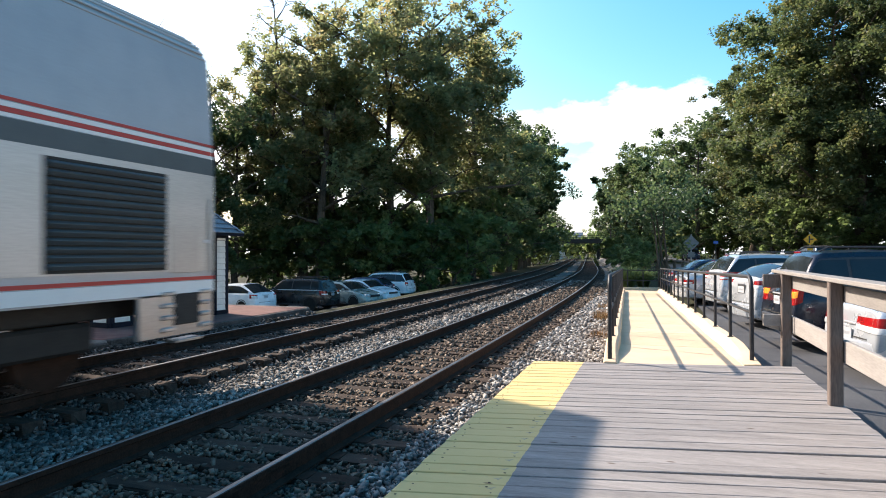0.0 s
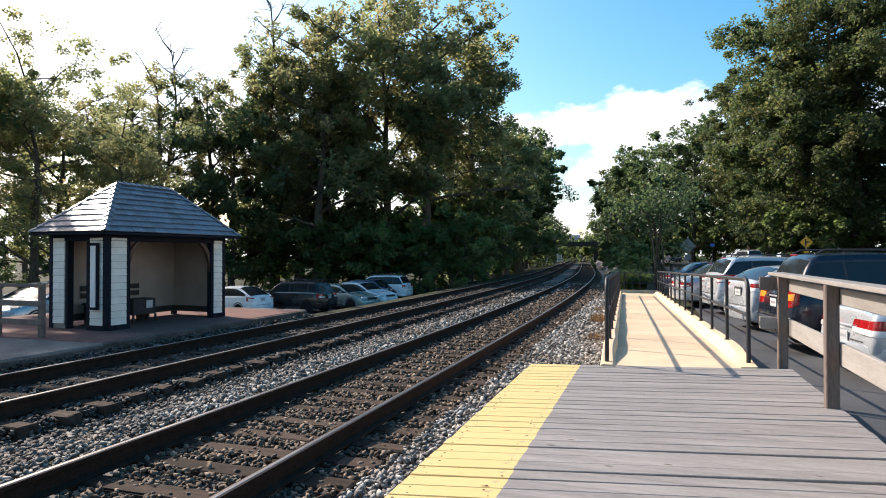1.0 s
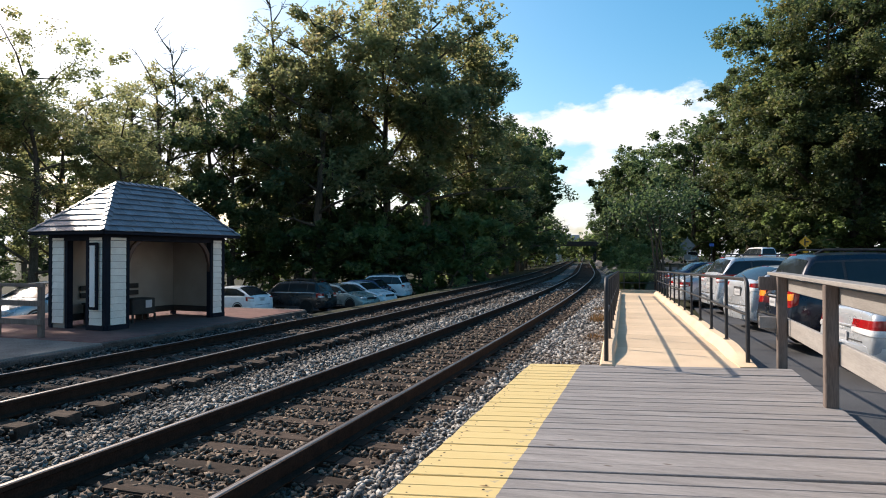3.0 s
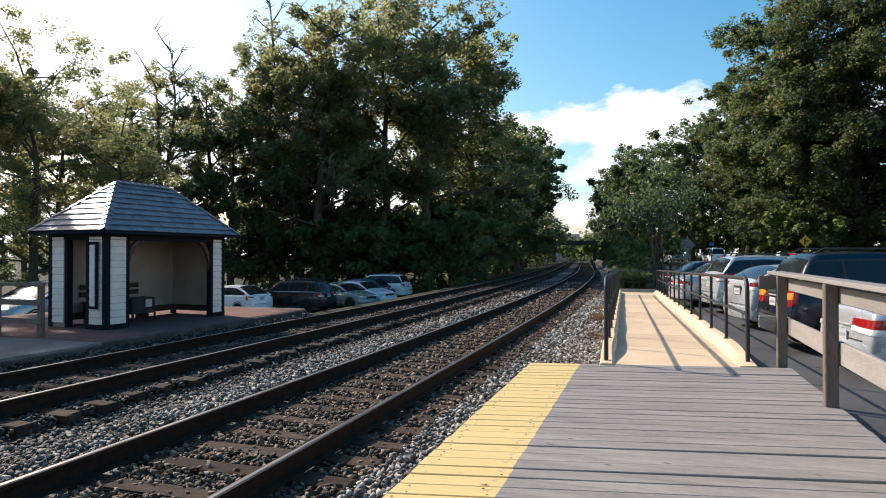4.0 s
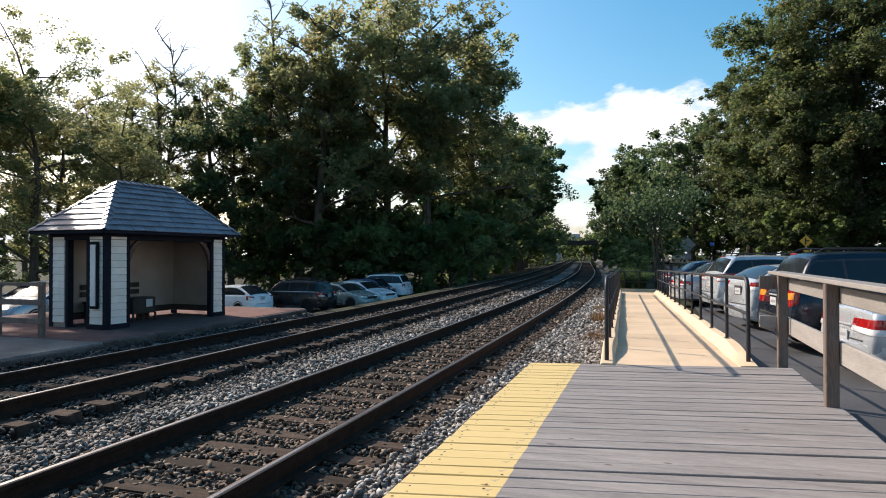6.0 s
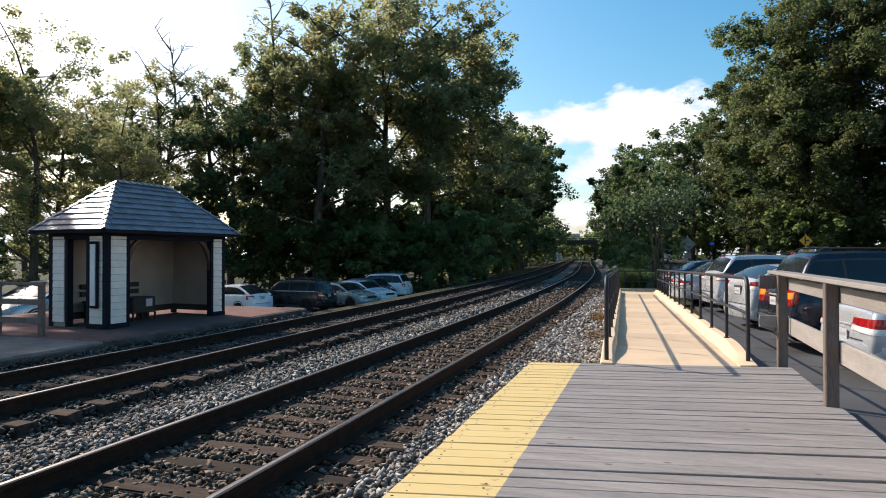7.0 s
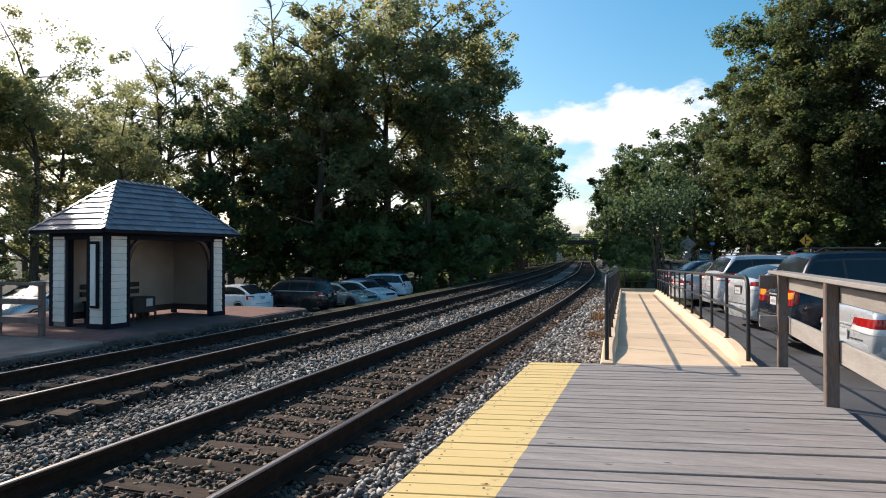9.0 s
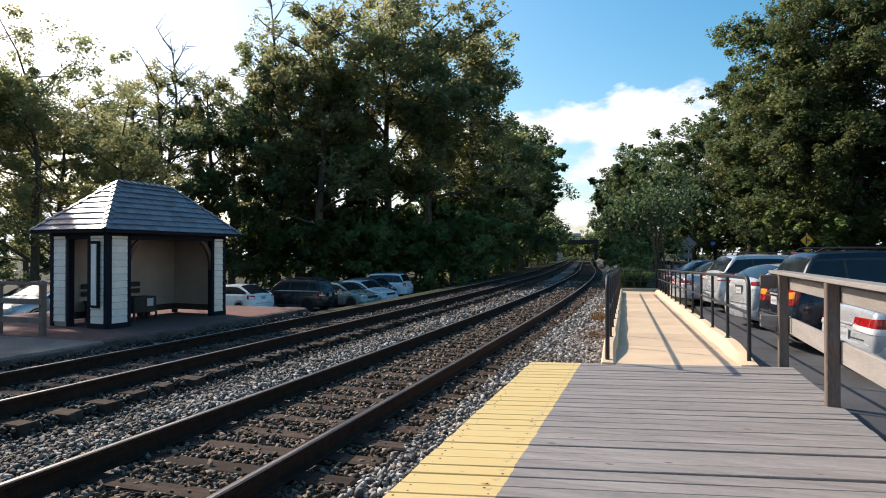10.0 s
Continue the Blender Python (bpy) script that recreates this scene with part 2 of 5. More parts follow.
M_OLDCONCRETE = pm("stained_concrete", (0.12, 0.105, 0.095), (0.26, 0.235, 0.21), 2.0, 0.9, bump=0.3, fine=50)
M_BLACK = pm("black_paint", (0.010, 0.010, 0.012), (0.022, 0.022, 0.026), 12, 0.55, bump=0.1)
M_NAVY = pm("dark_blue_paint", (0.008, 0.010, 0.016), (0.015, 0.018, 0.028), 8, 0.86, bump=0.15)
M_WHITE = pm("white_clapboard", (0.66, 0.63, 0.56), (0.80, 0.77, 0.70), 5, 0.55, bump=0.1, vary=0.06)
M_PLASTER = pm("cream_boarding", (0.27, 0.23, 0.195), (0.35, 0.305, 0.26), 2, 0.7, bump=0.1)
M_SLATE = pm("blue_slate", (0.07, 0.09, 0.115), (0.15, 0.18, 0.215), 5, 0.45, bump=0.3, fine=40, vary=0.25)
M_BROWN = pm("brown_bracket", (0.05, 0.026, 0.018), (0.10, 0.052, 0.036), 6, 0.6)
M_BARK = pm("bark", (0.05, 0.04, 0.03), (0.13, 0.105, 0.08), 3, 0.95, bump=1.0, fine=18, stretch=(3, 3, 0.6), depth=0.04)
M_LEAF = leaf_material("oak_leaves", (0.075, 0.092, 0.042), (0.125, 0.135, 0.06), (0.20, 0.155, 0.075), 0.66, 2.8)
M_OAK = leaf_material("dark_oak_leaves", (0.042, 0.064, 0.025), (0.076, 0.10, 0.037), (0.132, 0.12, 0.042), 0.45, 2.1)
M_GREEN = leaf_material("green_leaves", (0.042, 0.07, 0.03), (0.07, 0.105, 0.042), (0.115, 0.13, 0.05), 0.5, 2.1)
M_LEAF2 = leaf_material("bush_leaves", (0.06, 0.085, 0.028), (0.098, 0.138, 0.05), (0.165, 0.178, 0.065))
M_DRYGRASS = pm("dry_grass", (0.20, 0.11, 0.05), (0.33, 0.21, 0.10), 8, 0.9, bump=0)
M_STEEL = pm("stainless", (0.36, 0.355, 0.35), (0.45, 0.44, 0.43), 2, 0.42, metal=0.75, bump=0.08, stretch=(1, 0.2, 1))
M_GREYPAINT = pm("grey_train_paint", (0.30, 0.31, 0.33), (0.36, 0.37, 0.39), 2, 0.4, metal=0.3, bump=0.05)
M_BAND = pm("slate_train_paint", (0.045, 0.06, 0.068), (0.065, 0.085, 0.092), 3, 0.45, bump=0.03)
M_RED = pm("red_stripe", (0.42, 0.03, 0.025), (0.5, 0.045, 0.035), 4, 0.45, bump=0)
M_STRIPEW = pm("white_stripe", (0.75, 0.74, 0.72), (0.82, 0.81, 0.79), 4, 0.45, bump=0)
M_DARK = pm("dark_iron", (0.015, 0.014, 0.013), (0.04, 0.035, 0.03), 6, 0.75, bump=0.3)
M_TYRE = pm("tyre_rubber", (0.012, 0.012, 0.012), (0.025, 0.025, 0.024), 10, 0.85, bump=0.3)
M_ALLOY = pm("alloy", (0.42, 0.42, 0.43), (0.55, 0.55, 0.55), 8, 0.35, metal=0.4, bump=0)
M_GLASS = pm("tinted_glass", (0.012, 0.016, 0.02), (0.02, 0.025, 0.03), 2, 0.10, bump=0, vary=0.02)
M_TAIL = pm("red_lens", (0.24, 0.006, 0.008), (0.33, 0.009, 0.010), 20, 0.16, bump=0, coat=0.8)
M_AMBER = pm("amber_lens", (0.75, 0.22, 0.02), (0.85, 0.28, 0.03), 20, 0.2, bump=0, coat=0.8)
M_LAMP = pm("clear_lens", (0.6, 0.6, 0.6), (0.75, 0.75, 0.75), 20, 0.12, bump=0, coat=0.8)
M_PLATE = pm("plate_white", (0.42, 0.42, 0.43), (0.5, 0.5, 0.51), 20, 0.5, bump=0)
M_YELLOW = pm("yellow_sign", (0.72, 0.32, 0.012), (0.80, 0.38, 0.018), 6, 0.5, bump=0)
M_SIGNGREY = pm("bare_aluminium", (0.13, 0.135, 0.135), (0.18, 0.185, 0.185), 5, 0.5, metal=0.5, bump=0)
M_GALV = pm("galvanised_steel", (0.30, 0.31, 0.32), (0.44, 0.45, 0.46), 12, 0.5, metal=0.7, bump=0.1)
M_BLUESIGN = pm("blue_sign", (0.03, 0.09, 0.3), (0.04, 0.11, 0.36), 6, 0.5, bump=0)
M_HOUSE = pm("pale_siding", (0.6, 0.58, 0.54), (0.72, 0.70, 0.66), 2, 0.7, bump=0.1)
M_TRIMPL = pm("black_plastic", (0.02, 0.02, 0.022), (0.045, 0.045, 0.05), 15, 0.6, bump=0.1)


def paint(name, c, rough=0.28, metal=0.25):
    return pm(name, tuple(v * 0.93 for v in c), tuple(min(1, v * 1.05) for v in c), 2.5, rough, metal, bump=0.0, vary=0.02, coat=0.5)


# ---- building helpers ----
def mesh_of(name, bm, material, smooth=False):
    bmesh.ops.recalc_face_normals(bm, faces=bm.faces[:])
    me = bpy.data.meshes.new(name)
    bm.to_mesh(me)
    bm.free()
    me.materials.append(material)
    if smooth:
        me.polygons.foreach_set("use_smooth", [True] * len(me.polygons))
        me.set_sharp_from_angle(angle=radians(38))
    return me


def part(name, bm, material, parent, label="", smooth=False, m=None):
    ob = new(name, mesh_of(name, bm, material, smooth))
    ob.parent = parent
    if m is not None:
        ob.matrix_local = m
    return tagged(ob, label)


def piece(name, me, parent, m):
    ob = new(name, me)
    ob.parent = parent
    ob.matrix_local = m
    return ob


def thing(name, m, label, category, group="", kind=""):
    ob = new(name)
    ob.empty_display_size = 0.2
    ob.matrix_world = m
    return tagged(ob, label, category, group, kind)


def box(sx, sy, sz, at=(0, 0, 0), bevel=0.006, bm=None, m=None):
    """A box of that size whose centre is at; edges bevelled."""
    bm = bm or bmesh.new()
    got = bmesh.ops.create_cube(bm, size=1.0)["verts"]
    base = Matrix.Translation(at) @ Matrix.Diagonal((sx, sy, sz, 1))
    bmesh.ops.transform(bm, matrix=(m @ base) if m is not None else base, verts=got)
    if bevel:
        edges = {e for v in got for e in v.link_edges}
        bmesh.ops.bevel(bm, geom=list(edges), offset=min(bevel, 0.3 * min(sx, sy, sz)), segments=1, affect="EDGES", profile=0.5)
    return bm


def tube(points, radii, sides=8, bm=None):
    bm = bm or bmesh.new()
    rings = []
    pts = [Vector(p) for p in points]
    if not isinstance(radii, (list, tuple)):
        radii = [radii] * len(pts)
    for i, p in enumerate(pts):
        d = (pts[min(i + 1, len(pts) - 1)] - pts[max(i - 1, 0)]).normalized()
        a = d.orthogonal().normalized() if i == 0 else (a - d * a.dot(d)).normalized()
        b = d.cross(a)
        rings.append([bm.verts.new(p + (a * math.cos(k * 2 * math.pi / sides) + b * math.sin(k * 2 * math.pi / sides)) * radii[i]) for k in range(sides)])
    for r, s in zip(rings, rings[1:]):
        for k in range(sides):
            bm.faces.new((r[k], r[(k + 1) % sides], s[(k + 1) % sides], s[k]))
    bm.faces.new(rings[0][::-1]); bm.faces.new(rings[-1])
    return bm


def lathe(profile, sides=24, axis="y", bm=None):
    """Revolves (radius, along) points about an axis."""
    bm = bm or bmesh.new()
    rings = []
    for r, h in profile:
        ring = []
        for k in range(sides):
            a = 2 * math.pi * k / sides
            x, z = r * math.cos(a), r * math.sin(a)
            ring.append(bm.verts.new((x, h, z) if axis == "y" else (x, z, h)))
        rings.append(ring)
    for r, s in zip(rings, rings[1:]):
        for k in range(sides):
            bm.faces.new((r[k], r[(k + 1) % sides], s[(k + 1) % sides], s[k]))
    bm.faces.new(rings[0]); bm.faces.new(rings[-1])
    return bm


def slab(corners, thick, bm=None):
    """A flat slab from corners (in order), thickened against its normal."""
    bm = bm or bmesh.new()
    c = [Vector(p) for p in corners]
    nrm = (c[1] - c[0]).cross(c[-1] - c[0]).normalized()
    top = [bm.verts.new(p) for p in c]
    bot = [bm.verts.new(p - nrm * thick) for p in c]
    bm.faces.new(top); bm.faces.new(bot[::-1])
    for i in range(len(c)):
        j = (i + 1) % len(c)
        bm.faces.new((top[i], bot[i], bot[j], top[j]))
    return bm


def loft(sections, bm=None, close=True):
    """Joins closed sections of equal point number."""
    bm = bm or bmesh.new()
    rings = [[bm.verts.new(p) for p in s] for s in sections]
    n = len(rings[0])
    for r, s in zip(rings, rings[1:]):
        for k in range(n):
            bm.faces.new((r[k], r[(k + 1) % n], s[(k + 1) % n], s[k]))
    if close:
        bm.faces.new(rings[0][::-1]); bm.faces.new(rings[-1])
    return bm


# ---- the lie of the land ----
DECK_Z, RAIL_Z, FAR_PLATFORM_Z, FAR_LOT_Z, LOT_Z = 0.0, -0.27, -0.20, -1.75, -0.42


def bend(y):
    """How far the line has swung to the left at y."""
    d = max(0.0, y - 8)
    return -0.00084 * d * d if d < 58 else -0.00084 * 58 * 58 - 0.0974 * (d - 58)


def ease(t):
    t = min(1.0, max(0.0, t))
    return t * t * (3 - 2 * t)


def tie_end_dip(xr):
    """The stone has sunk beside the tie ends of the far track."""
    return 0.10 * ease((xr + 6.16) / 0.14) * (1 - ease((xr + 5.7) / 0.8))


def land(x, y):
    xr = x - bend(y)
    if xr < -10.0:
        lo = -1.85 + 1.0 * ease((y - 44) / 16)
        edge = ease((-9.9 - xr) / 2.6) if y > 15.1 else ease((-15.5 - xr) / 3)
        if 14.8 < y < 15.4 and xr < -12:
            edge = max(edge, ease((y - 14.8) / 0.6))
        return -0.53 + (lo + 0.53) * edge
    if xr < -8.3:
        return -0.53 + 0.14 * ease((-8.3 - xr) / 0.4) * (1 - ease((-9.6 - xr) / 0.4)) * (1 - ease((y - 14.6) / 0.8))
    if xr < -1.5:
        return -0.53 - tie_end_dip(xr)
    right = -0.50 + 0.55 * ease((y - 32) / 32)
    return -0.53 + (right + 0.53) * ease((xr + 1.5) / 0.8)


def sheet(name, xs, ys, lift, material, label, category, follow=False, rough=0.0):
    verts, faces = [], []
    for y in ys:
        for x in xs:
            xx = x + (bend(y) if follow else 0)
            verts.append((xx, y, land(xx, y) + lift + rough * noise.noise((xx * 2, y * 2, 3))))
    w = len(xs)
    for j in range(len(ys) - 1):
        for i in range(w - 1):
            faces.append((j * w + i, j * w + i + 1, j * w + w + i + 1, j * w + w + i))
    me = bpy.data.meshes.new(name)
    me.from_pydata(verts, [], faces)
    me.materials.append(material)
    me.polygons.foreach_set("use_smooth", [True] * len(faces))
    return tagged(new(name, me), label, category, kind="structure")


def steps(*spans):
    out = []
    for a, b, d in spans:
        k = max(1, round((b - a) / d))
        out += [a + (b - a) * i / k for i in range(k)]
    return out + [spans[-1][1]]


sheet("ground", steps((-600, -60, 60), (-60, -20, 4), (-20, 4, 0.5), (4, 40, 3), (40, 600, 70)),
      steps((-500, -40, 60), (-40, 0, 4), (0, 18, 0.4), (18, 120, 3), (120, 700, 58)), 0, M_SOIL,
      "dark earth with patchy grass and weeds beside the railway", "ground", rough=0.03)
sheet("track_bed", [-8.95, -8.7, -8.5, -8.3, -8, -6, -4, -2.4, -1.6, -1.0, -0.6], steps((-60, 0, 6), (0, 30, 0.6), (30, 240, 6)), 0.035, M_BALLAST,
      "grey crushed-stone ballast under both railway tracks", "track bed", follow=True, rough=0.02)
sheet("parking_lot", steps((1.35, 30, 1.5)), steps((-40, 30, 4), (30, 66, 3)), 0.07, M_ASPHALT, "worn dark grey asphalt of the station car park", "parking lot", rough=0.008)
sheet("station_lot", steps((-40, -14, 2)), steps((15.8, 44, 2)), 0.05, M_ASPHALT, "dark asphalt of the lower car park behind the shelter", "parking lot", rough=0.01)

# ---- the road behind the car park ----
ROAD = [(44, -50), (34, -10), (23, 31), (15.5, 54.6), (11.6, 67.1), (7.7, 79.5), (6.6, 86.5), (4.6, 101.6), (2.8, 114.8), (-2, 150), (-16, 250)]


def on_street(s):
    """The place s metres along the street, and the way it heads there."""
    for (ax, ay), (bx, by) in zip(ROAD, ROAD[1:]):
        d = math.hypot(bx - ax, by - ay)
        if s <= d:
            break
        s -= d
    f = s / d
    return ax + (bx - ax) * f, ay + (by - ay) * f, math.atan2(by - ay, bx - ax)


def road_sheet():
    bm = bmesh.new()
    rows = []
    for i in range(100):
        x, y, a = on_street(3.05 * i)
        rows.append([bm.verts.new((x + math.sin(a) * o, y - math.cos(a) * o, land(x, y) + 0.085)) for o in (-4, -2, 0, 2, 4)])
    for r, q in zip(rows, rows[1:]):
        for k in range(4):
            bm.faces.new((r[k], r[k + 1], q[k + 1], q[k]))
    ob = new("road", mesh_of("road", bm, M_STREET))
    tagged(ob, "pale grey asphalt street passing behind the car park", "road", kind="structure")


road_sheet()


# ---- tracks ----
TIE_ROWS = {}


def track(name, x0, label):
    t = thing(name, pose(0, 0, 0), label, "railway track", kind="structure")
    prof = [(-0.037, 0), (0.037, 0), (0.037, -0.035), (0.009, -0.05), (0.009, -0.14), (0.07, -0.155), (0.07, -0.17), (-0.07, -0.17), (-0.07, -0.155), (-0.009, -0.14), (-0.009, -0.05), (-0.037, -0.035)]
    ys = steps((-60, 0, 10), (0, 60, 3), (60, 240, 6))
    for side in (-0.7535, 0.7535):
        bm = loft([[(x0 + side + bend(y) + px, y, RAIL_Z - 0.003 + pz) for px, pz in prof] for y in ys])
        rail = part("rail", bm, M_RAILSIDE, t, "rust-brown steel rail with a worn head")
        bm = loft([[(x0 + side + bend(y) + px, y, RAIL_Z + pz) for px, pz in ((-0.024, -0.002), (-0.017, 0.002), (0.017, 0.002), (0.024, -0.002))] for y in ys])
        part("running_surface", bm, M_RAILTOP, rail, "polished bright top of the rail")
    rng = random.Random(int(-x0 * 10))
    kinds = []
    for k in range(5):
        bm = box(2.6, 0.22, 0.17, bevel=0.012)
        for v in bm.verts:
            v.co += Vector((rng.uniform(-.02, .02), rng.uniform(-.012, .012), rng.uniform(-.008, .004)))
        kinds.append(mesh_of("tie", bm, M_TIE))
    plate = mesh_of("tie_plate", box(0.19, 0.34, 0.018, bevel=0.004), M_RAILSIDE)
    y = -3.0
    TIE_ROWS[x0] = []
    while y < 52:
        TIE_ROWS[x0].append(y)
        slope = math.atan((bend(y + .1) - bend(y)) / .1)
        ob = piece("tie", rng.choice(kinds), t, Matrix.Translation((x0 + bend(y) + rng.uniform(-.06, .06), y, RAIL_Z - 0.262)) @ Matrix.Rotation(-slope + rng.uniform(-.02, .02), 4, "Z"))
        if y < 22:
            for side in (-0.7535, 0.7535):
                piece("tie_plate", plate, ob, Matrix.Translation((side, 0, 0.083)) @ Matrix.Rotation(radians(90), 4, "Z"))
        y += 0.51 + rng.uniform(-.03, .03)
    bm = bmesh.new()
    while y < 200:
        box(2.6, 0.22, 0.17, (x0 + bend(y), y, RAIL_Z - 0.262), 0, bm)
        y += 0.52
    tagged(part("distant_ties", bm, M_TIE, t), kind="stuff")


track("near_track", -3.45, "single railway track with rusty rails on dark wooden ties")
track("far_track", -7.35, "second railway track beside the brick platform, rusty rails")


def stones():
    """Crushed stone lying loose over the track bed."""
    rng = np.random.default_rng(4)
    base = np.array([(x, y, z) for z in (-1, 1) for x, y in ((-1, -1), (1, -1), (1, 1), (-1, 1))], float) * 0.68
    quad = np.array([(0, 3, 2, 1), (4, 5, 6, 7), (0, 1, 5, 4), (1, 2, 6, 5), (2, 3, 7, 6), (3, 0, 4, 7)])
    V, F, n0 = [], [], 0
    for y0, y1, dens, size in ((1.5, 8, 620, 0.0265), (8, 14, 330, 0.033), (14, 24, 120, 0.045), (24, 40, 45, 0.06)):
        n = int((y1 - y0) * 9.2 * dens)
        x, y = rng.uniform(-8.98, -0.65, n), rng.uniform(y0, y1, n)
        near = np.abs(x + 3.45) < 0.75
        keep = ~(near & (rng.random(n) < 0.12))
        for c, rows in TIE_ROWS.items():                   # the ties are mostly swept bare
            rows = np.array(rows)
            gap = np.abs(y[:, None] - rows[None, :]).min(1)
            keep &= ~((np.abs(x - c) < 1.3) & (gap < 0.115) & (rng.random(n) < (0.86 if c < -5 else 0.74)))
        keep &= ~((x > -1.39) & (y < 7.75))
        for c in (-3.45 - .7535, -3.45 + .7535, -7.35 - .7535, -7.35 + .7535):
            keep &= np.abs(x - c) > 0.10
        keep &= (0.333 * -x + y > 4.5) & ~((x < -8.55) & (y > 15.0))
        keep &= (y < 7.6) | (x - 0.00084 * np.maximum(0, y - 8) ** 2 < -0.66 - 0.0384 * (y - 7.7))   # none on the ramp
        x, y = x[keep], y[keep]
        n = len(x)
        d = np.maximum(0, y - 8)
        z = -0.475 + rng.uniform(-0.02, 0.028, n)
        between = np.abs(x + 5.2) < 0.55
        z[between] += 0.02
        u, w = np.clip((x + 6.16) / 0.14, 0, 1), np.clip((x + 5.7) / 0.8, 0, 1)
        z -= 0.10 * u * u * (3 - 2 * u) * (1 - w * w * (3 - 2 * w))
        z[np.abs(x + 3.45) < 0.7] += 0.008
        z[x < -8.3] += 0.14 * (y[x < -8.3] < 15.0) * np.clip((-8.3 - x[x < -8.3]) / 0.4, 0, 1)
        s = size * rng.uniform(0.55, 1.25, (n, 1))
        p = base[None] * (s[:, :, None] * rng.uniform(0.7, 1.12, (n, 8, 1))) * np.array((1.2, 0.95, 0.7))
        p += rng.normal(0, 0.14, (n, 8, 3)) * s[:, :, None]
        tip = rng.normal(0, 0.38, (n, 1))
        p[..., 2] += p[..., 0] * tip
        a = rng.uniform(0, 6.28, n)
        ca, sa = np.cos(a)[:, None], np.sin(a)[:, None]
        q = np.empty_like(p)
        q[..., 0] = p[..., 0] * ca - p[..., 1] * sa + (x - 0.00084 * d * d)[:, None]
        q[..., 1] = p[..., 0] * sa + p[..., 1] * ca + y[:, None]
        q[..., 2] = p[..., 2] + z[:, None]
        V.append(q.reshape(-1, 3))
        F.append((quad[None] + (np.arange(n) * 8)[:, None, None]).reshape(-1, 4) + n0)
        n0 += n * 8
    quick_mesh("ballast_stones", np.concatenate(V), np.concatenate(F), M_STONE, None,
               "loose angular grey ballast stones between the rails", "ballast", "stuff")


def quick_mesh(name, v, f, material, parent=None, label="", category="", kind=""):
    me = bpy.data.meshes.new(name)
    k = f.shape[1]
    me.vertices.add(len(v)); me.vertices.foreach_set("co", v.astype(np.float32).ravel())
    me.loops.add(f.size); me.loops.foreach_set("vertex_index", f.astype(np.int32).ravel())
    me.polygons.add(len(f)); me.polygons.foreach_set("loop_start", np.arange(len(f), dtype=np.int32) * k)
    me.update(calc_edges=True)
    me.materials.append(material)
    ob = new(name, me)
    ob.parent = parent
    return tagged(ob, label, category, kind=kind)


stones()

# ---- the boarded platform ----
SKEW = radians(11.8)


def deck():
    d = thing("boarded_platform", pose(0, 0, 0), "weathered grey board platform with a yellow painted edge strip", "platform", kind="structure")
    rng = random.Random(3)
    kinds = []
    for k in range(9):
        bm = box(2.90, 0.1475, 0.038, (1.45, 0, 0), 0.004)
        for v in bm.verts:
            v.co.y += v.co.x * math.tan(SKEW)
        nails = []
        for x in (0.07, 0.50):
            for off in (-0.04, 0.04):
                if rng.random() < (0.15 if x < 0.1 else 0.6):
                    continue
                cx, cy, rr = x + rng.uniform(-.03, .03), x * math.tan(SKEW) + off + rng.uniform(-.008, .008), rng.uniform(0.004, 0.010)
                f = bm.faces.new([bm.verts.new((cx + rr * math.cos(a * math.pi / 3), cy + rr * math.sin(a * math.pi / 3), 0.0196)) for a in range(6)])
                f.material_index = 1
        me = mesh_of("board", bm, M_DECK)
        me.materials.append(M_TIE)
        kinds.append(me)
    for i in range(76):
        y = 7.336 - 0.1588 * i
        m = Matrix.Translation((-1.365 + rng.uniform(-.004, .004), y, -0.019 + rng.uniform(-.003, .003))) @ Matrix.Rotation(rng.uniform(-.0015, .0015), 4, "Z") @ Matrix.Rotation(rng.uniform(-.012, .012), 4, "X")
        piece("board", kinds[i % 9], d, m)
    for x in (-1.28, -0.5, 0.5, 1.42):
        part("joist", box(0.06, 11.6, 0.2, (x, 1.6 + (x * 0.2), -0.142), 0.004), M_GREYWOOD, d)
    for y in (6.9, 4.6, 2.3, 0):
        for x in (-1.12, 1.3):
            part("foundation_post", box(0.14, 0.14, 0.4, (x, y, -0.42), 0.01), M_GREYWOOD, d)


deck()


def wooden_railing():
    r = thing("wooden_railing", pose(1.46, 0, 0), "grey weathered timber railing along the platform edge", "railing")
    for y in (8.18, 6.1, 4.1, 2.1, 0.1, -1.9):
        part("post", box(0.105, 0.09, 1.26, (0.006, y, 0.42), 0.008), M_GREYWOOD, r, smooth=False)
    part("cap_board", box(0.17, 11.2, 0.04, (0.03, 3.15, 1.07), 0.006), M_RAILWOOD, r, "flat pale grey cap board")
    part("upper_rail", box(0.04, 11.2, 0.14, (0.083, 3.15, 0.95), 0.006), M_RAILWOOD, r)
    part("return_board", box(0.20, 0.04, 0.16, (-0.13, 8.23, 0.965), 0.006), M_GREYWOOD, r)
    part("return_board", box(0.20, 0.04, 0.14, (-0.13, 8.23, 0.50), 0.006), M_RAILWOOD, r)
    part("lower_rail", box(0.04, 11.2, 0.19, (0.083, 3.15, 0.46), 0.006), M_RAILWOOD, r)


wooden_railing()

# ---- the concrete ramp and its black handrails ----
RAMP = pose(0.31, 7.70, 0.0, -1.15, 0, 2.2)
RAMP_LEN = 21.5


def kerb_top(y):
    """The kerbs rise out of the deck's edge and then run level, a little uneven."""
    return 0.02 + 0.12 * ease(y / 1.5) + 0.012 * math.sin(y * 2.3) * math.sin(y * 0.9 + 1)


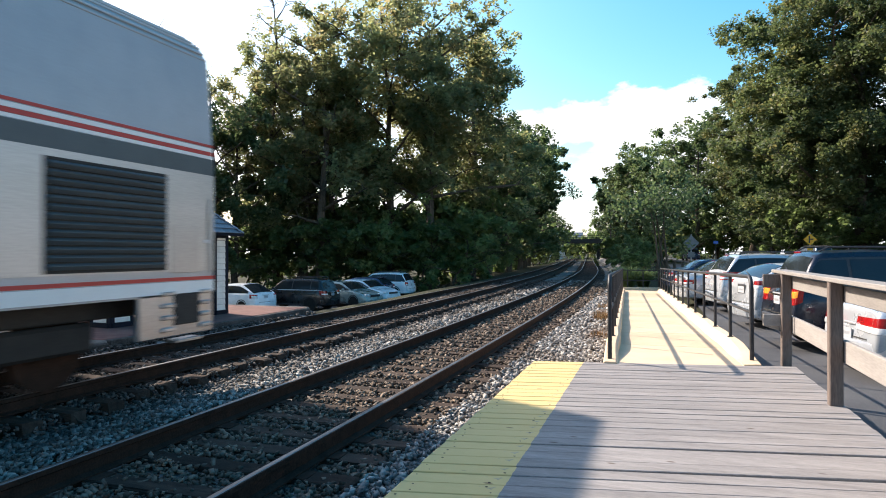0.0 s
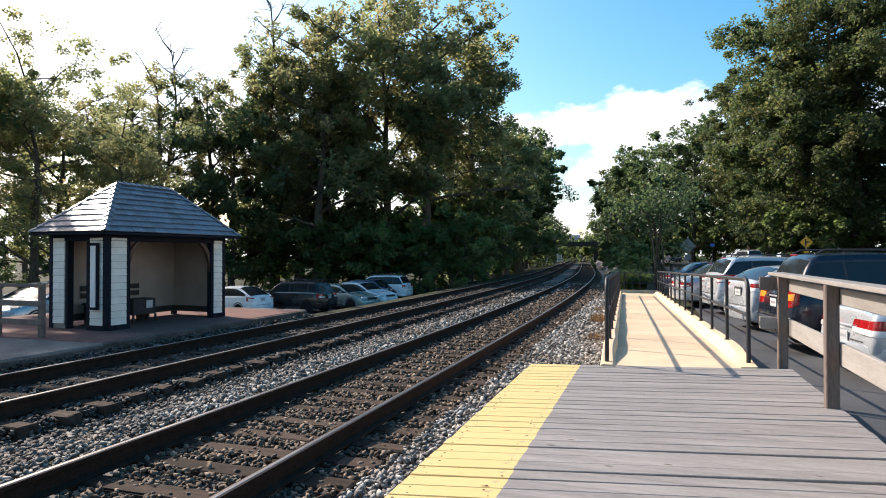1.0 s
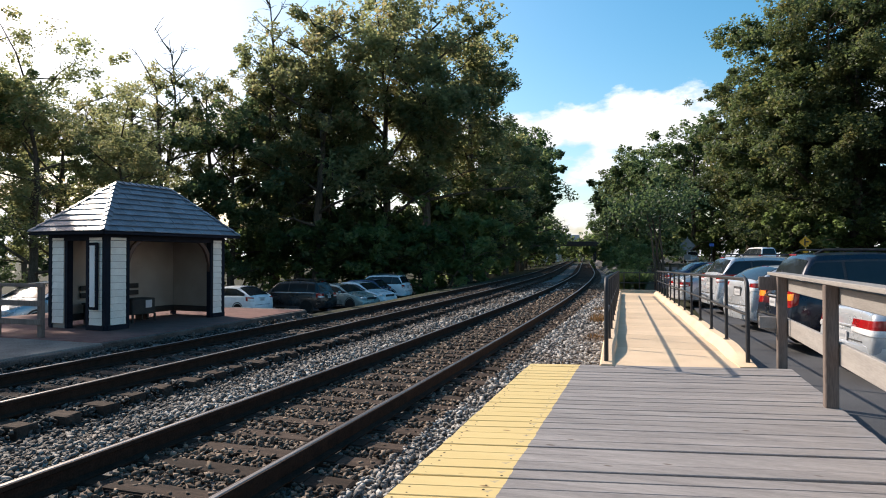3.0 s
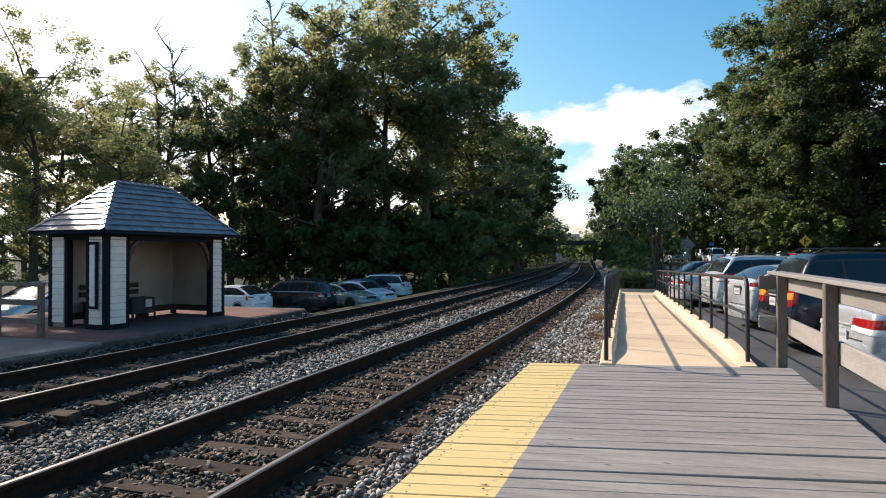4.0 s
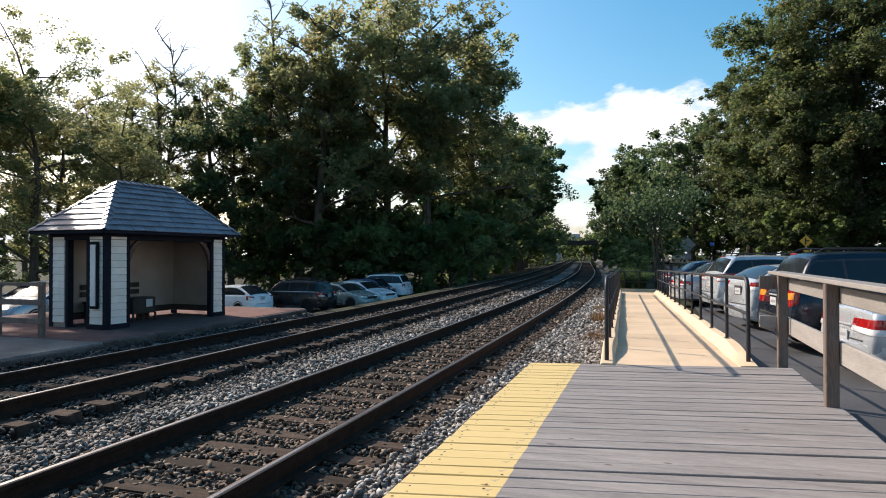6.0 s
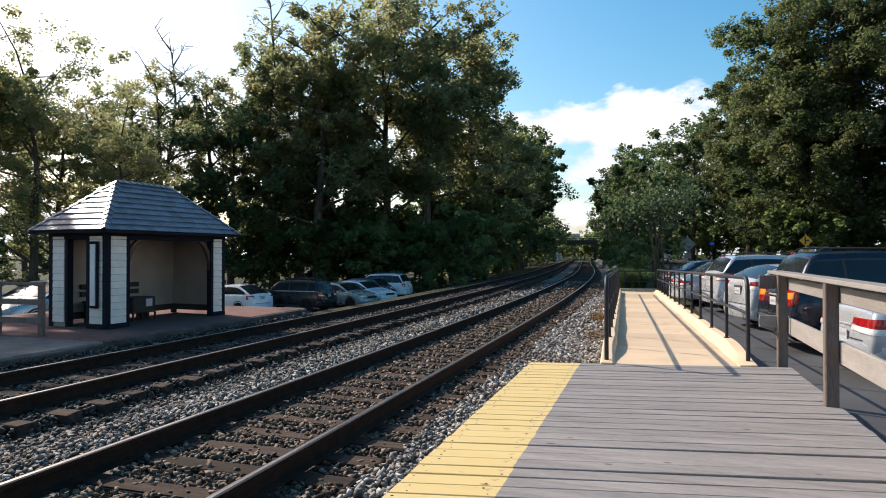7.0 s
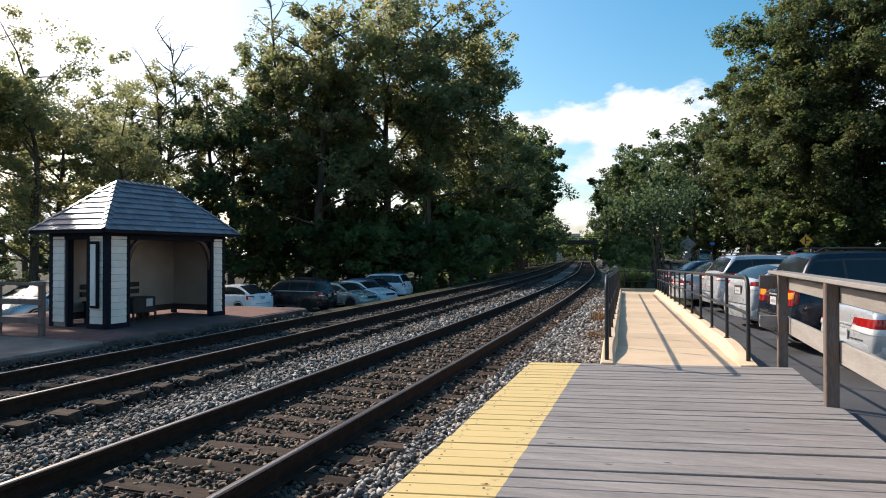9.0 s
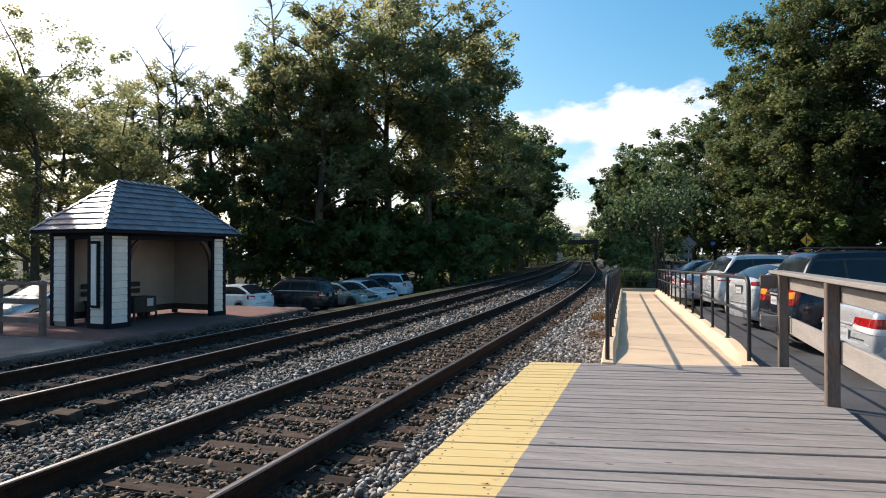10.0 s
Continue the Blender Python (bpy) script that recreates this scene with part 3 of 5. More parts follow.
def ramp():
    r = thing("concrete_ramp", RAMP, "buff concrete ramp with raised kerbs, sloping down from the platform", "ramp", kind="structure")
    lead = math.tan(SKEW)
    y = 0.0
    while y < RAMP_LEN - 0.1:
        bm = box(1.46, 1.785, 0.16, (0, y + 0.895, -0.084), 0.008)
        if y == 0:
            for v in bm.verts:
                if v.co.y < 0.2:
                    v.co.y += v.co.x * lead + 0.02
        part("slab", bm, M_RAMP, r)
        y += 1.79
    for sgn in (-1, 1):
        start = sgn * 0.8 * lead + 0.03
        secs = []
        ys = [start + 0.3 * i for i in range(12)]
        for y in ys + [ys[-1] + 1.2 * i for i in range(1, 16) if ys[-1] + 1.2 * i < RAMP_LEN]:
            h = kerb_top(y - start)
            wob = 0.01 * math.sin(y * 3.1 + sgn)
            inner = ((0.70 + wob, -0.32), (0.715 + wob, h - 0.03), (0.75 + wob, h)) if sgn < 0 else ((0.665 + wob, -0.32), (0.675 + wob, 0.01), (0.76 + wob, h - 0.005))
            secs.append([(sgn * px, y, pz) for px, pz in inner + ((0.865, h), (0.885, h - 0.025), (0.92, -0.32))])
        part("kerb", loft(secs), M_RAMP, r, "buff concrete kerb, worn and stained at its edges", smooth=True)


def handrail(x, start, spacing, label):
    h = thing("handrail", RAMP @ Matrix.Translation((x, start, 0)), label, "handrail", "handrails of the ramp")
    ys = [spacing * i for i in range(14) if spacing * i + start < RAMP_LEN]
    top = 1.02
    post = mesh_of("post", tube([(0, 0, 0.11), (0, 0, top)], 0.024, 10), M_BLACK, True)
    for y in ys[1:]:
        piece("post", post, h, Matrix.Translation((0, y, 0)))
    e = ys[-1]
    bend_pts = [(0, 0, 0.01), (0, 0, top - 0.16)] + [(0, 0.16 * (1 - math.cos(a)), top - 0.16 + 0.16 * math.sin(a)) for a in (0.3, 0.6, 0.9, 1.2, 1.57)] + [(0, e, top)]
    part("top_rail", tube(bend_pts, 0.026, 10), M_BLACK, h, smooth=True)
    part("middle_rail", tube([(0, 0, 0.60), (0, e, 0.60)], 0.02, 8), M_BLACK, h, smooth=True)
    for y in ys:
        part("foot_plate", lathe([(0.042, 0), (0.042, 0.01), (0.03, 0.014)], 12, "z"), M_BLACK, h, m=Matrix.Translation((0, y, kerb_top(y + 0.03) - 0.004)))


ramp()
handrail(-0.81, 0.04, 1.53, "black steel pipe handrail on the track-side kerb")
handrail(0.81, 0.44, 1.60, "black steel pipe handrail on the car-park kerb")


def end_fence():
    f = thing("end_fence", RAMP @ pose(0, RAMP_LEN + 1.6, -0.05, 1.15), "dark pipe fence closing the lower landing of the ramp", "fence")
    for x in (-1.3, -0.6, 0.1, 0.8, 1.4):
        part("post", tube([(x, 0, -0.3), (x, 0, 0.98)], 0.025, 8), M_BLACK, f, smooth=True)
    for z in (0.98, 0.5):
        part("rail", tube([(-1.3, 0, z), (1.4, 0, z)], 0.022, 8), M_BLACK, f, smooth=True)


end_fence()
part("end_kerb", box(1.86, 0.14, 0.26, (0.0, RAMP_LEN + 1.5, 0.0), 0.02), M_RAMP, None, m=RAMP)
tagged(bpy.data.objects["end_kerb"], "low buff concrete kerb across the foot of the ramp", "kerb", kind="structure")
part("landing", box(1.86, 1.7, 0.14, (0.0, RAMP_LEN + 0.86, -0.075), 0.01), M_RAMP, None, m=RAMP)
tagged(bpy.data.objects["landing"], "buff concrete landing at the foot of the ramp", "landing", kind="structure")


# ---- platform and shelter across the tracks ----
def far_platform():
    p = thing("far_platform", pose(0, 0, 0), "red brick platform with a concrete edge across the tracks", "platform", kind="structure")
    part("brick_paving", box(5.9, 6.6, 0.5, (-11.95, 11.6, FAR_PLATFORM_Z - 0.25), 0.02), M_BRICK, p, "red brick paving in running bond")
    part("concrete_pad", box(6.2, 16.0, 0.5, (-12.0, 0.28, FAR_PLATFORM_Z - 0.262), 0.02), M_OLDCONCRETE, p, "grey worn concrete pad")
    part("edge_strip", box(0.12, 6.6, 0.46, (-8.93, 11.6, FAR_PLATFORM_Z - 0.238), 0.02), M_EDGE, p)
    part("pad_edge", box(0.1, 15.9, 0.42, (-8.86, 0.28, FAR_PLATFORM_Z - 0.25), 0.02), M_EDGE, p)
    part("end_strip", box(5.9, 0.14, 0.46, (-11.95, 14.98, FAR_PLATFORM_Z - 0.225), 0.02), M_OLDCONCRETE, p)


far_platform()


def shelter():
    W, D, H = 3.3, 1.64, 1.94                       # along the track, across it, to the eaves
    s = thing("waiting_shelter", pose(-10.22, 9.56, FAR_PLATFORM_Z, 0, 0, -4), "small white clapboard waiting shelter with a hipped blue slate roof", "shelter")
    rng = random.Random(8)
    # front is the plane x = 0, the back x = -D; y runs along the track
    clap = {}

    def panel(x0, y0, along, width, z0=0.1, z1=H):
        """A clapboarded panel; along is the axis it runs on, its face looks outward."""
        n = round((z1 - z0) / 0.145)
        for i in range(n):
            key = (round(width, 3), along)
            if key not in clap:
                h = (z1 - z0) / n
                prof = [(0, 0.008), (0.014, 0.0), (0.004, h - 0.008), (0, h - 0.008)]
                if along == "y":
                    bm = loft([[(px, yy, pz) for px, pz in prof] for yy in (0, width)])
                else:
                    bm = loft([[(xx, -px, pz) for px, pz in prof] for xx in (0, width)])
                clap[key] = mesh_of("clapboard", bm, M_WHITE)
            piece("clapboard", clap[key], s, Matrix.Translation((x0, y0, z0 + i * (z1 - z0) / n)))

    def post(x, y, w=0.1, mat=M_NAVY):
        part("corner_post", box(w, w, H, (x, y, H / 2), 0.008), mat, s)

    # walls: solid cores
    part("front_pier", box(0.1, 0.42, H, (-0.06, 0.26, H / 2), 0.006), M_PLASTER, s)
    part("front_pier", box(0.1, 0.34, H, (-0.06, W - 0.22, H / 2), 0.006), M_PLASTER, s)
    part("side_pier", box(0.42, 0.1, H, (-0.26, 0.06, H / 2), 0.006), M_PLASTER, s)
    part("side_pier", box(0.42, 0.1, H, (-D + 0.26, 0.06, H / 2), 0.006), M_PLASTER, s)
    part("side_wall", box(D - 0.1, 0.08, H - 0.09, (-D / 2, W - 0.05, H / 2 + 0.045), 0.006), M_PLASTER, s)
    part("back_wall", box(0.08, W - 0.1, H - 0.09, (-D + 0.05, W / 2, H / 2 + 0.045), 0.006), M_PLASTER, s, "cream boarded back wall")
    panel(0.0, 0.1, "y", 0.36)
    panel(0.0, W - 0.37, "y", 0.30)
    panel(-0.46, 0.0, "x", 0.36)
    panel(-D + 0.1, 0.0, "x", 0.34)
    for x, y in ((0, 0), (0, W), (-D, 0), (-D, W)):
        post(x + (-0.04 if x == 0 else 0.04), y + (0.04 if y == 0 else -0.04), 0.11)
    for y in (0.51, W - 0.42):
        part("jamb", box(0.13, 0.08, H, (-0.055, y, H / 2), 0.006), M_NAVY, s)
    for x in (-0.52, -D + 0.51):
        part("jamb", box(0.08, 0.13, H, (x, 0.055, H / 2), 0.006), M_NAVY, s)
    part("plinth", box(0.06, 0.5, 0.1, (0.012, 0.27, 0.05), 0.005), M_NAVY, s)
    part("plinth", box(0.06, 0.42, 0.1, (0.012, W - 0.22, 0.05), 0.005), M_NAVY, s)
    part("plinth", box(0.5, 0.06, 0.1, (-0.27, -0.012, 0.05), 0.005), M_NAVY, s)
    part("front_beam", box(0.14, W, 0.16, (-0.06, W / 2, H - 0.07), 0.006), M_NAVY, s)
    part("side_beam", box(D, 0.14, 0.16, (-D / 2, 0.06, H - 0.066), 0.006), M_NAVY, s)
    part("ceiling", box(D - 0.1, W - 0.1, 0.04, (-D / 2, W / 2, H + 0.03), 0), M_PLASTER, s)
    for y, sgn in ((0.55, 1), (W - 0.46, -1)):
        arc = [(sgn * 0.50 * (1 - math.cos(a)), 0.72 * math.sin(a)) for a in (0, 0.3, 0.6, 0.9, 1.2, 1.45)]
        secs = [[(-0.06 + sx, y + u - sgn * inner, H - 0.84 + z + inner * 0.4) for sx, inner in ((-0.035, 0), (0.035, 0), (0.035, 0.085), (-0.035, 0.085))] for u, z in arc]
        part("curved_brace", loft(secs), M_BROWN, s, "curved red-brown timber brace")
    # a framed notice on the side pier
    part("notice_frame", box(0.22, 0.05, 1.34, (-0.27, -0.055, 1.08), 0.01), M_NAVY, s)
    part("notice", box(0.13, 0.02, 1.22, (-0.27, -0.09, 1.08), 0), M_STRIPEW, s)
    for k in range(3):
        part("bench_slat", box(0.12, 1.5, 0.04, (-D + 0.22 + 0.14 * k, 1.35, 0.45), 0.008), M_DARK, s)
    part("bench_apron", box(0.04, 1.46, 0.16, (-D + 0.54, 1.35, 0.35), 0.006), M_DARK, s)
    for z in (0.62, 0.78):
        part("bench_back", box(0.035, 1.5, 0.11, (-D + 0.13, 1.35, z), 0.006), M_DARK, s)
    for y in (0.68, 1.35, 2.02):
        part("bench_leg", box(0.38, 0.06, 0.42, (-D + 0.35, y, 0.21), 0.008), M_DARK, s)
    part("base_rail", box(0.05, W - 0.2, 0.14, (-D + 0.115, W / 2, 0.17), 0.006), M_DARK, s)
    part("base_rail", box(D - 0.3, 0.05, 0.14, (-D / 2, W - 0.115, 0.17), 0.006), M_DARK, s)
    # hipped roof: deck and slates
    o, rise = 0.27, 1.10
    x0, x1, y0, y1 = -D - o, o, -o, W + o
    half = (x1 - x0) / 2
    ya, yb, xm = y0 + half * 1.08, y1 - half * 1.08, (x0 + x1) / 2
    E = H + 0.02
    c = [Vector(p) for p in ((x1, y0, E), (x1, y1, E), (x0, y1, E), (x0, y0, E))]
    ra, rb = Vector((xm, ya, E + rise)), Vector((xm, yb, E + rise))
    for q in ([c[0], c[1], rb, ra], [c[2], c[3], ra, rb], [c[3], c[0], ra], [c[1], c[2], rb]):
        part("roof_deck", slab(q, 0.05), M_NAVY, s)
    part("eave_board", box(0.03, W + 2 * o, 0.05, (x1 - 0.015, W / 2, E - 0.025), 0.004), M_NAVY, s)
    part("eave_board", box(D + 2 * o, 0.03, 0.05, (-D / 2, y0 + 0.015, E - 0.025), 0.004), M_NAVY, s)
    courses = 9

    def slates(a, b, top_a, top_b):
        nrm = (b - a).cross(top_a - a).normalized()
        if nrm.z < 0:
            nrm = -nrm
        for i in range(courses):
            t0, t1 = i / courses - 0.01, min(1.0, (i + 1.12) / courses)
            t0 = max(0, t0)
            la, lb = a.lerp(top_a, t0), b.lerp(top_b, t0)
            ua, ub = a.lerp(top_a, t1), b.lerp(top_b, t1)
            d = (b - a).normalized()
            w0, w1 = 0.0, (lb - la).length
            u0, u1 = (ua - la).dot(d), (ub - la).dot(d)
            up = (ua - la) - d * u0
            w = -rng.uniform(0, 0.3)
            while w < w1 - 0.02:
                e = w + rng.uniform(0.24, 0.4)
                p0, p1 = max(w, w0), min(e, w1)
                q0, q1 = min(max(w, u0), u1), min(max(e, u0), u1)
                if p1 - p0 > 0.01:
                    g = 0.003
                    lift0, lift1 = nrm * (0.034 + rng.uniform(0, 0.008)), nrm * 0.012
                    quad = [la + d * (p0 + g) + lift0, la + d * (p1 - g) + lift0, la + d * max(q1 - g, q0 + g) + up + lift1, la + d * (q0 + g) + up + lift1]
                    part("slate", slab(quad, 0.012), M_SLATE, s)
                w = e

    slates(c[0], c[1], ra, rb)
    slates(c[3], c[0], ra, ra)
    slates(c[2], c[3], rb, ra)
    slates(c[1], c[2], rb, rb)
    for p, q in ((c[0], ra), (c[1], rb), (c[3], ra), (c[2], rb), (ra, rb)):
        run = (q - p).normalized()
        across = run.cross(Vector((0, 0, 1))).normalized()
        fall = 0.06 if abs(run.z) < 0.01 else 0.045
        count = max(3, round((q - p).length / 0.17))
        for i in range(count):
            a, b = p.lerp(q, i / count), p.lerp(q, min(1.0, (i + 1.25) / count))
            lo, hi = Vector((0, 0, 0.058 + rng.uniform(0, 0.006))), Vector((0, 0, 0.036))
            bm = bmesh.new()
            for sgn in (-1, 1):
                wing = across * (0.085 * sgn) - Vector((0, 0, fall))
                quad = [a + lo, a + lo + wing, b + hi + wing, b + hi]
                slab(quad if sgn > 0 else quad[::-1], 0.012, bm)
            part("ridge_cap", bm, M_SLATE, s)
    return s


shelter()


def waste_box():
    b = thing("trash_box", pose(-11.0, 11.15, FAR_PLATFORM_Z, 0, 0, -4), "dark metal box with a pale notice, inside the shelter", "box")
    part("body", box(0.42, 0.62, 0.36, (0, 0, 0.35), 0.02), M_DARK, b)
    for x in (-0.2, 0.2):
        for y in (-0.3, 0.3):
            part("leg", box(0.04, 0.04, 0.18, (x, y, 0.09), 0.004), M_DARK, b)
    part("notice", box(0.008, 0.17, 0.17, (0.216, 0.12, 0.40), 0), M_PLATE, b)


waste_box()


def side_fence():
    f = thing("platform_fence", pose(-10.55, 8.45, FAR_PLATFORM_Z, 0, 0, 0), "grey weathered fence beside the concrete pad", "fence")
    for x in (0, -1.1, -2.2, -3.3):
        part("post", box(0.09, 0.09, 0.98, (x, 0, 0.49), 0.006), M_GREYWOOD, f)
    for z, h in ((0.95, 0.06), (0.62, 0.1), (0.28, 0.1)):
        part("rail", box(3.5, 0.05, h, (-1.65, -0.07, z), 0.005), M_GREYWOOD, f)


side_fence()


# ---- vehicles ----
def wheel(parent, x, y, r, out):
    tyre_w = 0.2
    w = new("wheel")
    w.parent = parent
    w.matrix_local = Matrix.Translation((x, y, r))
    a = tyre_w / 2
    part("tyre", lathe([(r * 0.66, -a), (r * 0.95, -a), (r, -a * 0.7), (r, a * 0.7), (r * 0.95, a), (r * 0.66, a)], 24), M_TYRE, w, smooth=True)
    bm = lathe([(r * 0.655, -a * 0.8), (r * 0.66, out * a * 0.85), (r * 0.55, out * a * 0.55), (r * 0.2, out * a * 0.5), (r * 0.13, out * a * 0.9), (0.01, out * a * 0.92)], 20)
    for k in range(5):
        box(r * 0.5, 0.03, 0.06, (r * 0.38, out * a * 0.72, 0), 0.004, bm, Matrix.Rotation(k * 2 * math.pi / 5, 4, "Y"))
    part("rim", bm, M_ALLOY, w, smooth=True)


def patch(rows, thick=0.012, bm=None):
    """A bent sheet through rows of points, thickened inwards along its normals."""
    bm = bm or bmesh.new()
    nu, nv = len(rows), len(rows[0])
    P = [[Vector(p) for p in r] for r in rows]

    def normal(i, j):
        du = P[min(i + 1, nu - 1)][j] - P[max(i - 1, 0)][j]
        dv = P[i][min(j + 1, nv - 1)] - P[i][max(j - 1, 0)]
        return du.cross(dv).normalized()
    A = [[bm.verts.new(P[i][j]) for j in range(nv)] for i in range(nu)]
    B = [[bm.verts.new(P[i][j] - normal(i, j) * thick) for j in range(nv)] for i in range(nu)]
    for i in range(nu - 1):
        for j in range(nv - 1):
            bm.faces.new((A[i][j], A[i + 1][j], A[i + 1][j + 1], A[i][j + 1]))
            bm.faces.new((B[i][j], B[i][j + 1], B[i + 1][j + 1], B[i + 1][j]))
    for j in range(nv - 1):
        bm.faces.new((A[0][j], A[0][j + 1], B[0][j + 1], B[0][j]))
        bm.faces.new((A[-1][j], B[-1][j], B[-1][j + 1], A[-1][j + 1]))
    for i in range(nu - 1):
        bm.faces.new((A[i][0], B[i][0], B[i + 1][0], A[i + 1][0]))
        bm.faces.new((A[i][-1], A[i + 1][-1], B[i + 1][-1], B[i][-1]))
    return bm


def polyline(points, x):
    for (ax, az), (bx, bz) in zip(points, points[1:]):
        if x <= bx:
            return az + (bz - az) * max(0.0, (x - ax) / max(1e-6, bx - ax))
    return points[-1][1]


def vehicle(name, m, label, coat, L=4.7, W=1.8, H=1.45, belt=0.92, nose=0.72, tail=0.95, cab=(0.35, 0.95, 2.75, 3.55), r=0.32,
            lamps=(0.62, 0.85), lamp_w=0.34, roof_rails=False, amber=False, taper=0.16, wrap=0.32, spoiler=False, cladding=False, clear=(0.10, 0.42), deck_trim=True, recess=False, chrome=False, group="", category="car"):
    """A car that faces +x; its tail is at x = 0 and its wheels stand on z = 0."""
    car = thing(name, m, label, category, group)
    hw = W / 2
    tall = H > 1.6
    zb = 0.26 if tall else 0.2
    b0, t0, t1, b1 = cab
    line = [(0, tail - 0.07), (0.03, tail - 0.02), (max(b0, 0.04), tail), (t0, H - 0.035), ((t0 + t1) / 2 - 0.1, H), (t1, H - 0.05),
            (b1, belt + 0.03), (L - 0.75, nose + 0.08), (L - 0.2, nose - 0.02), (L - 0.04, nose - 0.12), (L, nose - 0.2)]

    def roof_line(x):
        w = min(0.14, x, L - x)
        return sum(polyline(line, x + w * k / 3) for k in range(-3, 4)) / 7

    def shoulder(x):
        """The height of the body's edge below the windows."""
        h = tail + (belt - tail) * ease((x - b0) / max(0.1, b1 - b0)) if x < b1 else 9
        return min(h - 0.01, roof_line(x) - 0.025)

    def width(x):
        return hw * min(1.0, 0.86 + 0.14 * math.sqrt(min(1, x / 0.4)), 0.80 + 0.2 * math.sqrt(max(0, min(1, (L - x) / 0.7))))

    def tip(x, z):
        """The tail leans forward above the bumper, the nose backward."""
        fade, back = max(0.0, 1 - x / 0.5), max(0.0, 1 - (L - x) / 0.8)
        return x + fade * (0.16 * max(0, z - 0.58) + 0.10 * max(0, 0.42 - z)) - back * 0.28 * max(0, z - 0.5)

    def section(x):
        """Half of the body across x, from the sill over the shoulder to the middle of the roof."""
        end = min(1.0, x / 0.16, (L - x) / 0.2)
        top, sh, w = roof_line(x) - 0.03 * (1 - end), shoulder(x) - 0.05 * (1 - end), width(x)
        lo = zb + 0.12 * (1 - end)
        wr = w * 0.92 - max(0.0, top - sh) * 0.33
        return [(w * 0.80, lo), (w * 0.965, lo + 0.06), (w, lo + 0.32 * (sh - lo)), (w * 0.992, lo + 0.62 * (sh - lo)), (w * 0.975, sh - 0.07), (w * 0.945, sh - 0.012),
                (w * 0.92, sh + 0.012), (wr + 0.01, top - 0.085 * min(1, (top - sh) / 0.3)), (wr - 0.035, top - 0.03), (wr * 0.62, top - 0.006), (0, top + 0.012)]

    xs = sorted({round(v, 3) for v in [0.0, 0.02, 0.05, 0.1, 0.16, L - 0.2, L - 0.1, L - 0.03, L] + [0.16 + (L - 0.36) * i / 30 for i in range(31)]})
    secs = []
    for x in xs:
        h = section(x)
        secs.append([(tip(x, z), y, z) for y, z in h] + [(tip(x, z), -y, z) for y, z in h[-2::-1]] + [(x, 0, h[0][1] - 0.01)])
    part("body", loft(secs), coat, car, smooth=True)

    def side_point(x, v, sgn, lift):
        h = section(x)
        (ya, za), (yb, zb2) = h[6], h[7]
        y, z = ya + (yb - ya) * v, za + (zb2 - za) * v
        return (tip(x, z), sgn * (y + lift + 0.012 * math.sin(math.pi * v)), z)

    def over_point(x, u, lift):
        h = section(x)
        wr = h[8][0]
        z = h[10][1] - 0.04 * u * u
        return (tip(x, z), wr * u, z + lift)

    ga = next(x for x in [b0 + 0.02 * i for i in range(200)] if roof_line(x) - shoulder(x) > 0.20)
    gb = next(x for x in [b1 - 0.02 * i for i in range(200)] if roof_line(x) - shoulder(x) > 0.13)
    ga = max(ga, b0 + 0.12)
    n = 3 if tall else 2
    for sgn in (-1, 1):
        def glass(pname, xa, xb, va, vb, lift, mat):
            rows = [[side_point(xa + (xb - xa) * i / 9, va + (vb - va) * j / 3, sgn, lift) for j in range(4)] for i in range(10)]
            part(pname, patch(rows if sgn < 0 else rows[::-1]), mat, car, smooth=True)
        glass("window_surround", ga - 0.04, gb + 0.05, 0.03, 0.95, 0.004, M_TRIMPL)
        cuts = [ga + (gb - ga) * k for k in ((0, 0.24, 0.60, 1.0) if n == 3 else (0, 0.46, 1.0))]
        for xa, xb in zip(cuts, cuts[1:]):
            glass("side_window", xa + 0.025, xb - 0.025, 0.09, 0.89, 0.008, M_GLASS)
        if chrome:
            rows = [[side_point(ga + (gb - ga) * i / 9, v, sgn, 0.014) for v in (0.0, 0.06)] for i in range(10)]
            part("belt_trim", patch(rows if sgn < 0 else rows[::-1]), M_PLATE, car, "bright strip below the windows")
    ra, rb = (b0 + 0.05, t0 - 0.02)
    rows = [[over_point(ra + (rb - ra) * i / 5, -0.93 + 1.86 * j / 6, 0.012) for j in range(7)] for i in range(6)]
    part("rear_window", patch(rows), M_GLASS, car, smooth=True)
    rows = [[over_point(t1 + 0.05 + (b1 - t1 - 0.12) * i / 5, -0.93 + 1.86 * j / 6, 0.012) for j in range(7)] for i in range(6)]
    part("windscreen", patch(rows), M_GLASS, car, smooth=True)
    # lamps, bumpers, plate
    z0, z1 = lamps

    def lamp_strip(sgn, f0, f1, lift, stop=7):
        """A bent lens round the corner, between those shares of the lamp's height."""
        way = [(-0.014, hw * 0.86 - lamp_w), (-0.018, hw * 0.86 - lamp_w * 0.5), (-0.012, hw * 0.845)]
        way += [(x, hw * (0.86 + 0.14 * math.sqrt(x / 0.4)) + 0.006) for x in (0.09 * wrap, 0.31 * wrap, 0.62 * wrap, wrap)]
        ring = []
        for i, (x, y) in enumerate(way[:stop]):
            k = i / 6
            a, b = z0 + (z1 - z0) * (taper * (1 - k) + 0.28 * k * k), z1 - (z1 - z0) * (0.14 * (1 - k) + 0.04 * k)
            a, b = a + (b - a) * f0, a + (b - a) * f1
            f = 0.16 * max(0.0, 1 - x / 0.5)
            xa, xm, xb = (x - lift + f * max(0, z - 0.58) for z in (a, (a + b) / 2, b))
            y += lift * 0.5
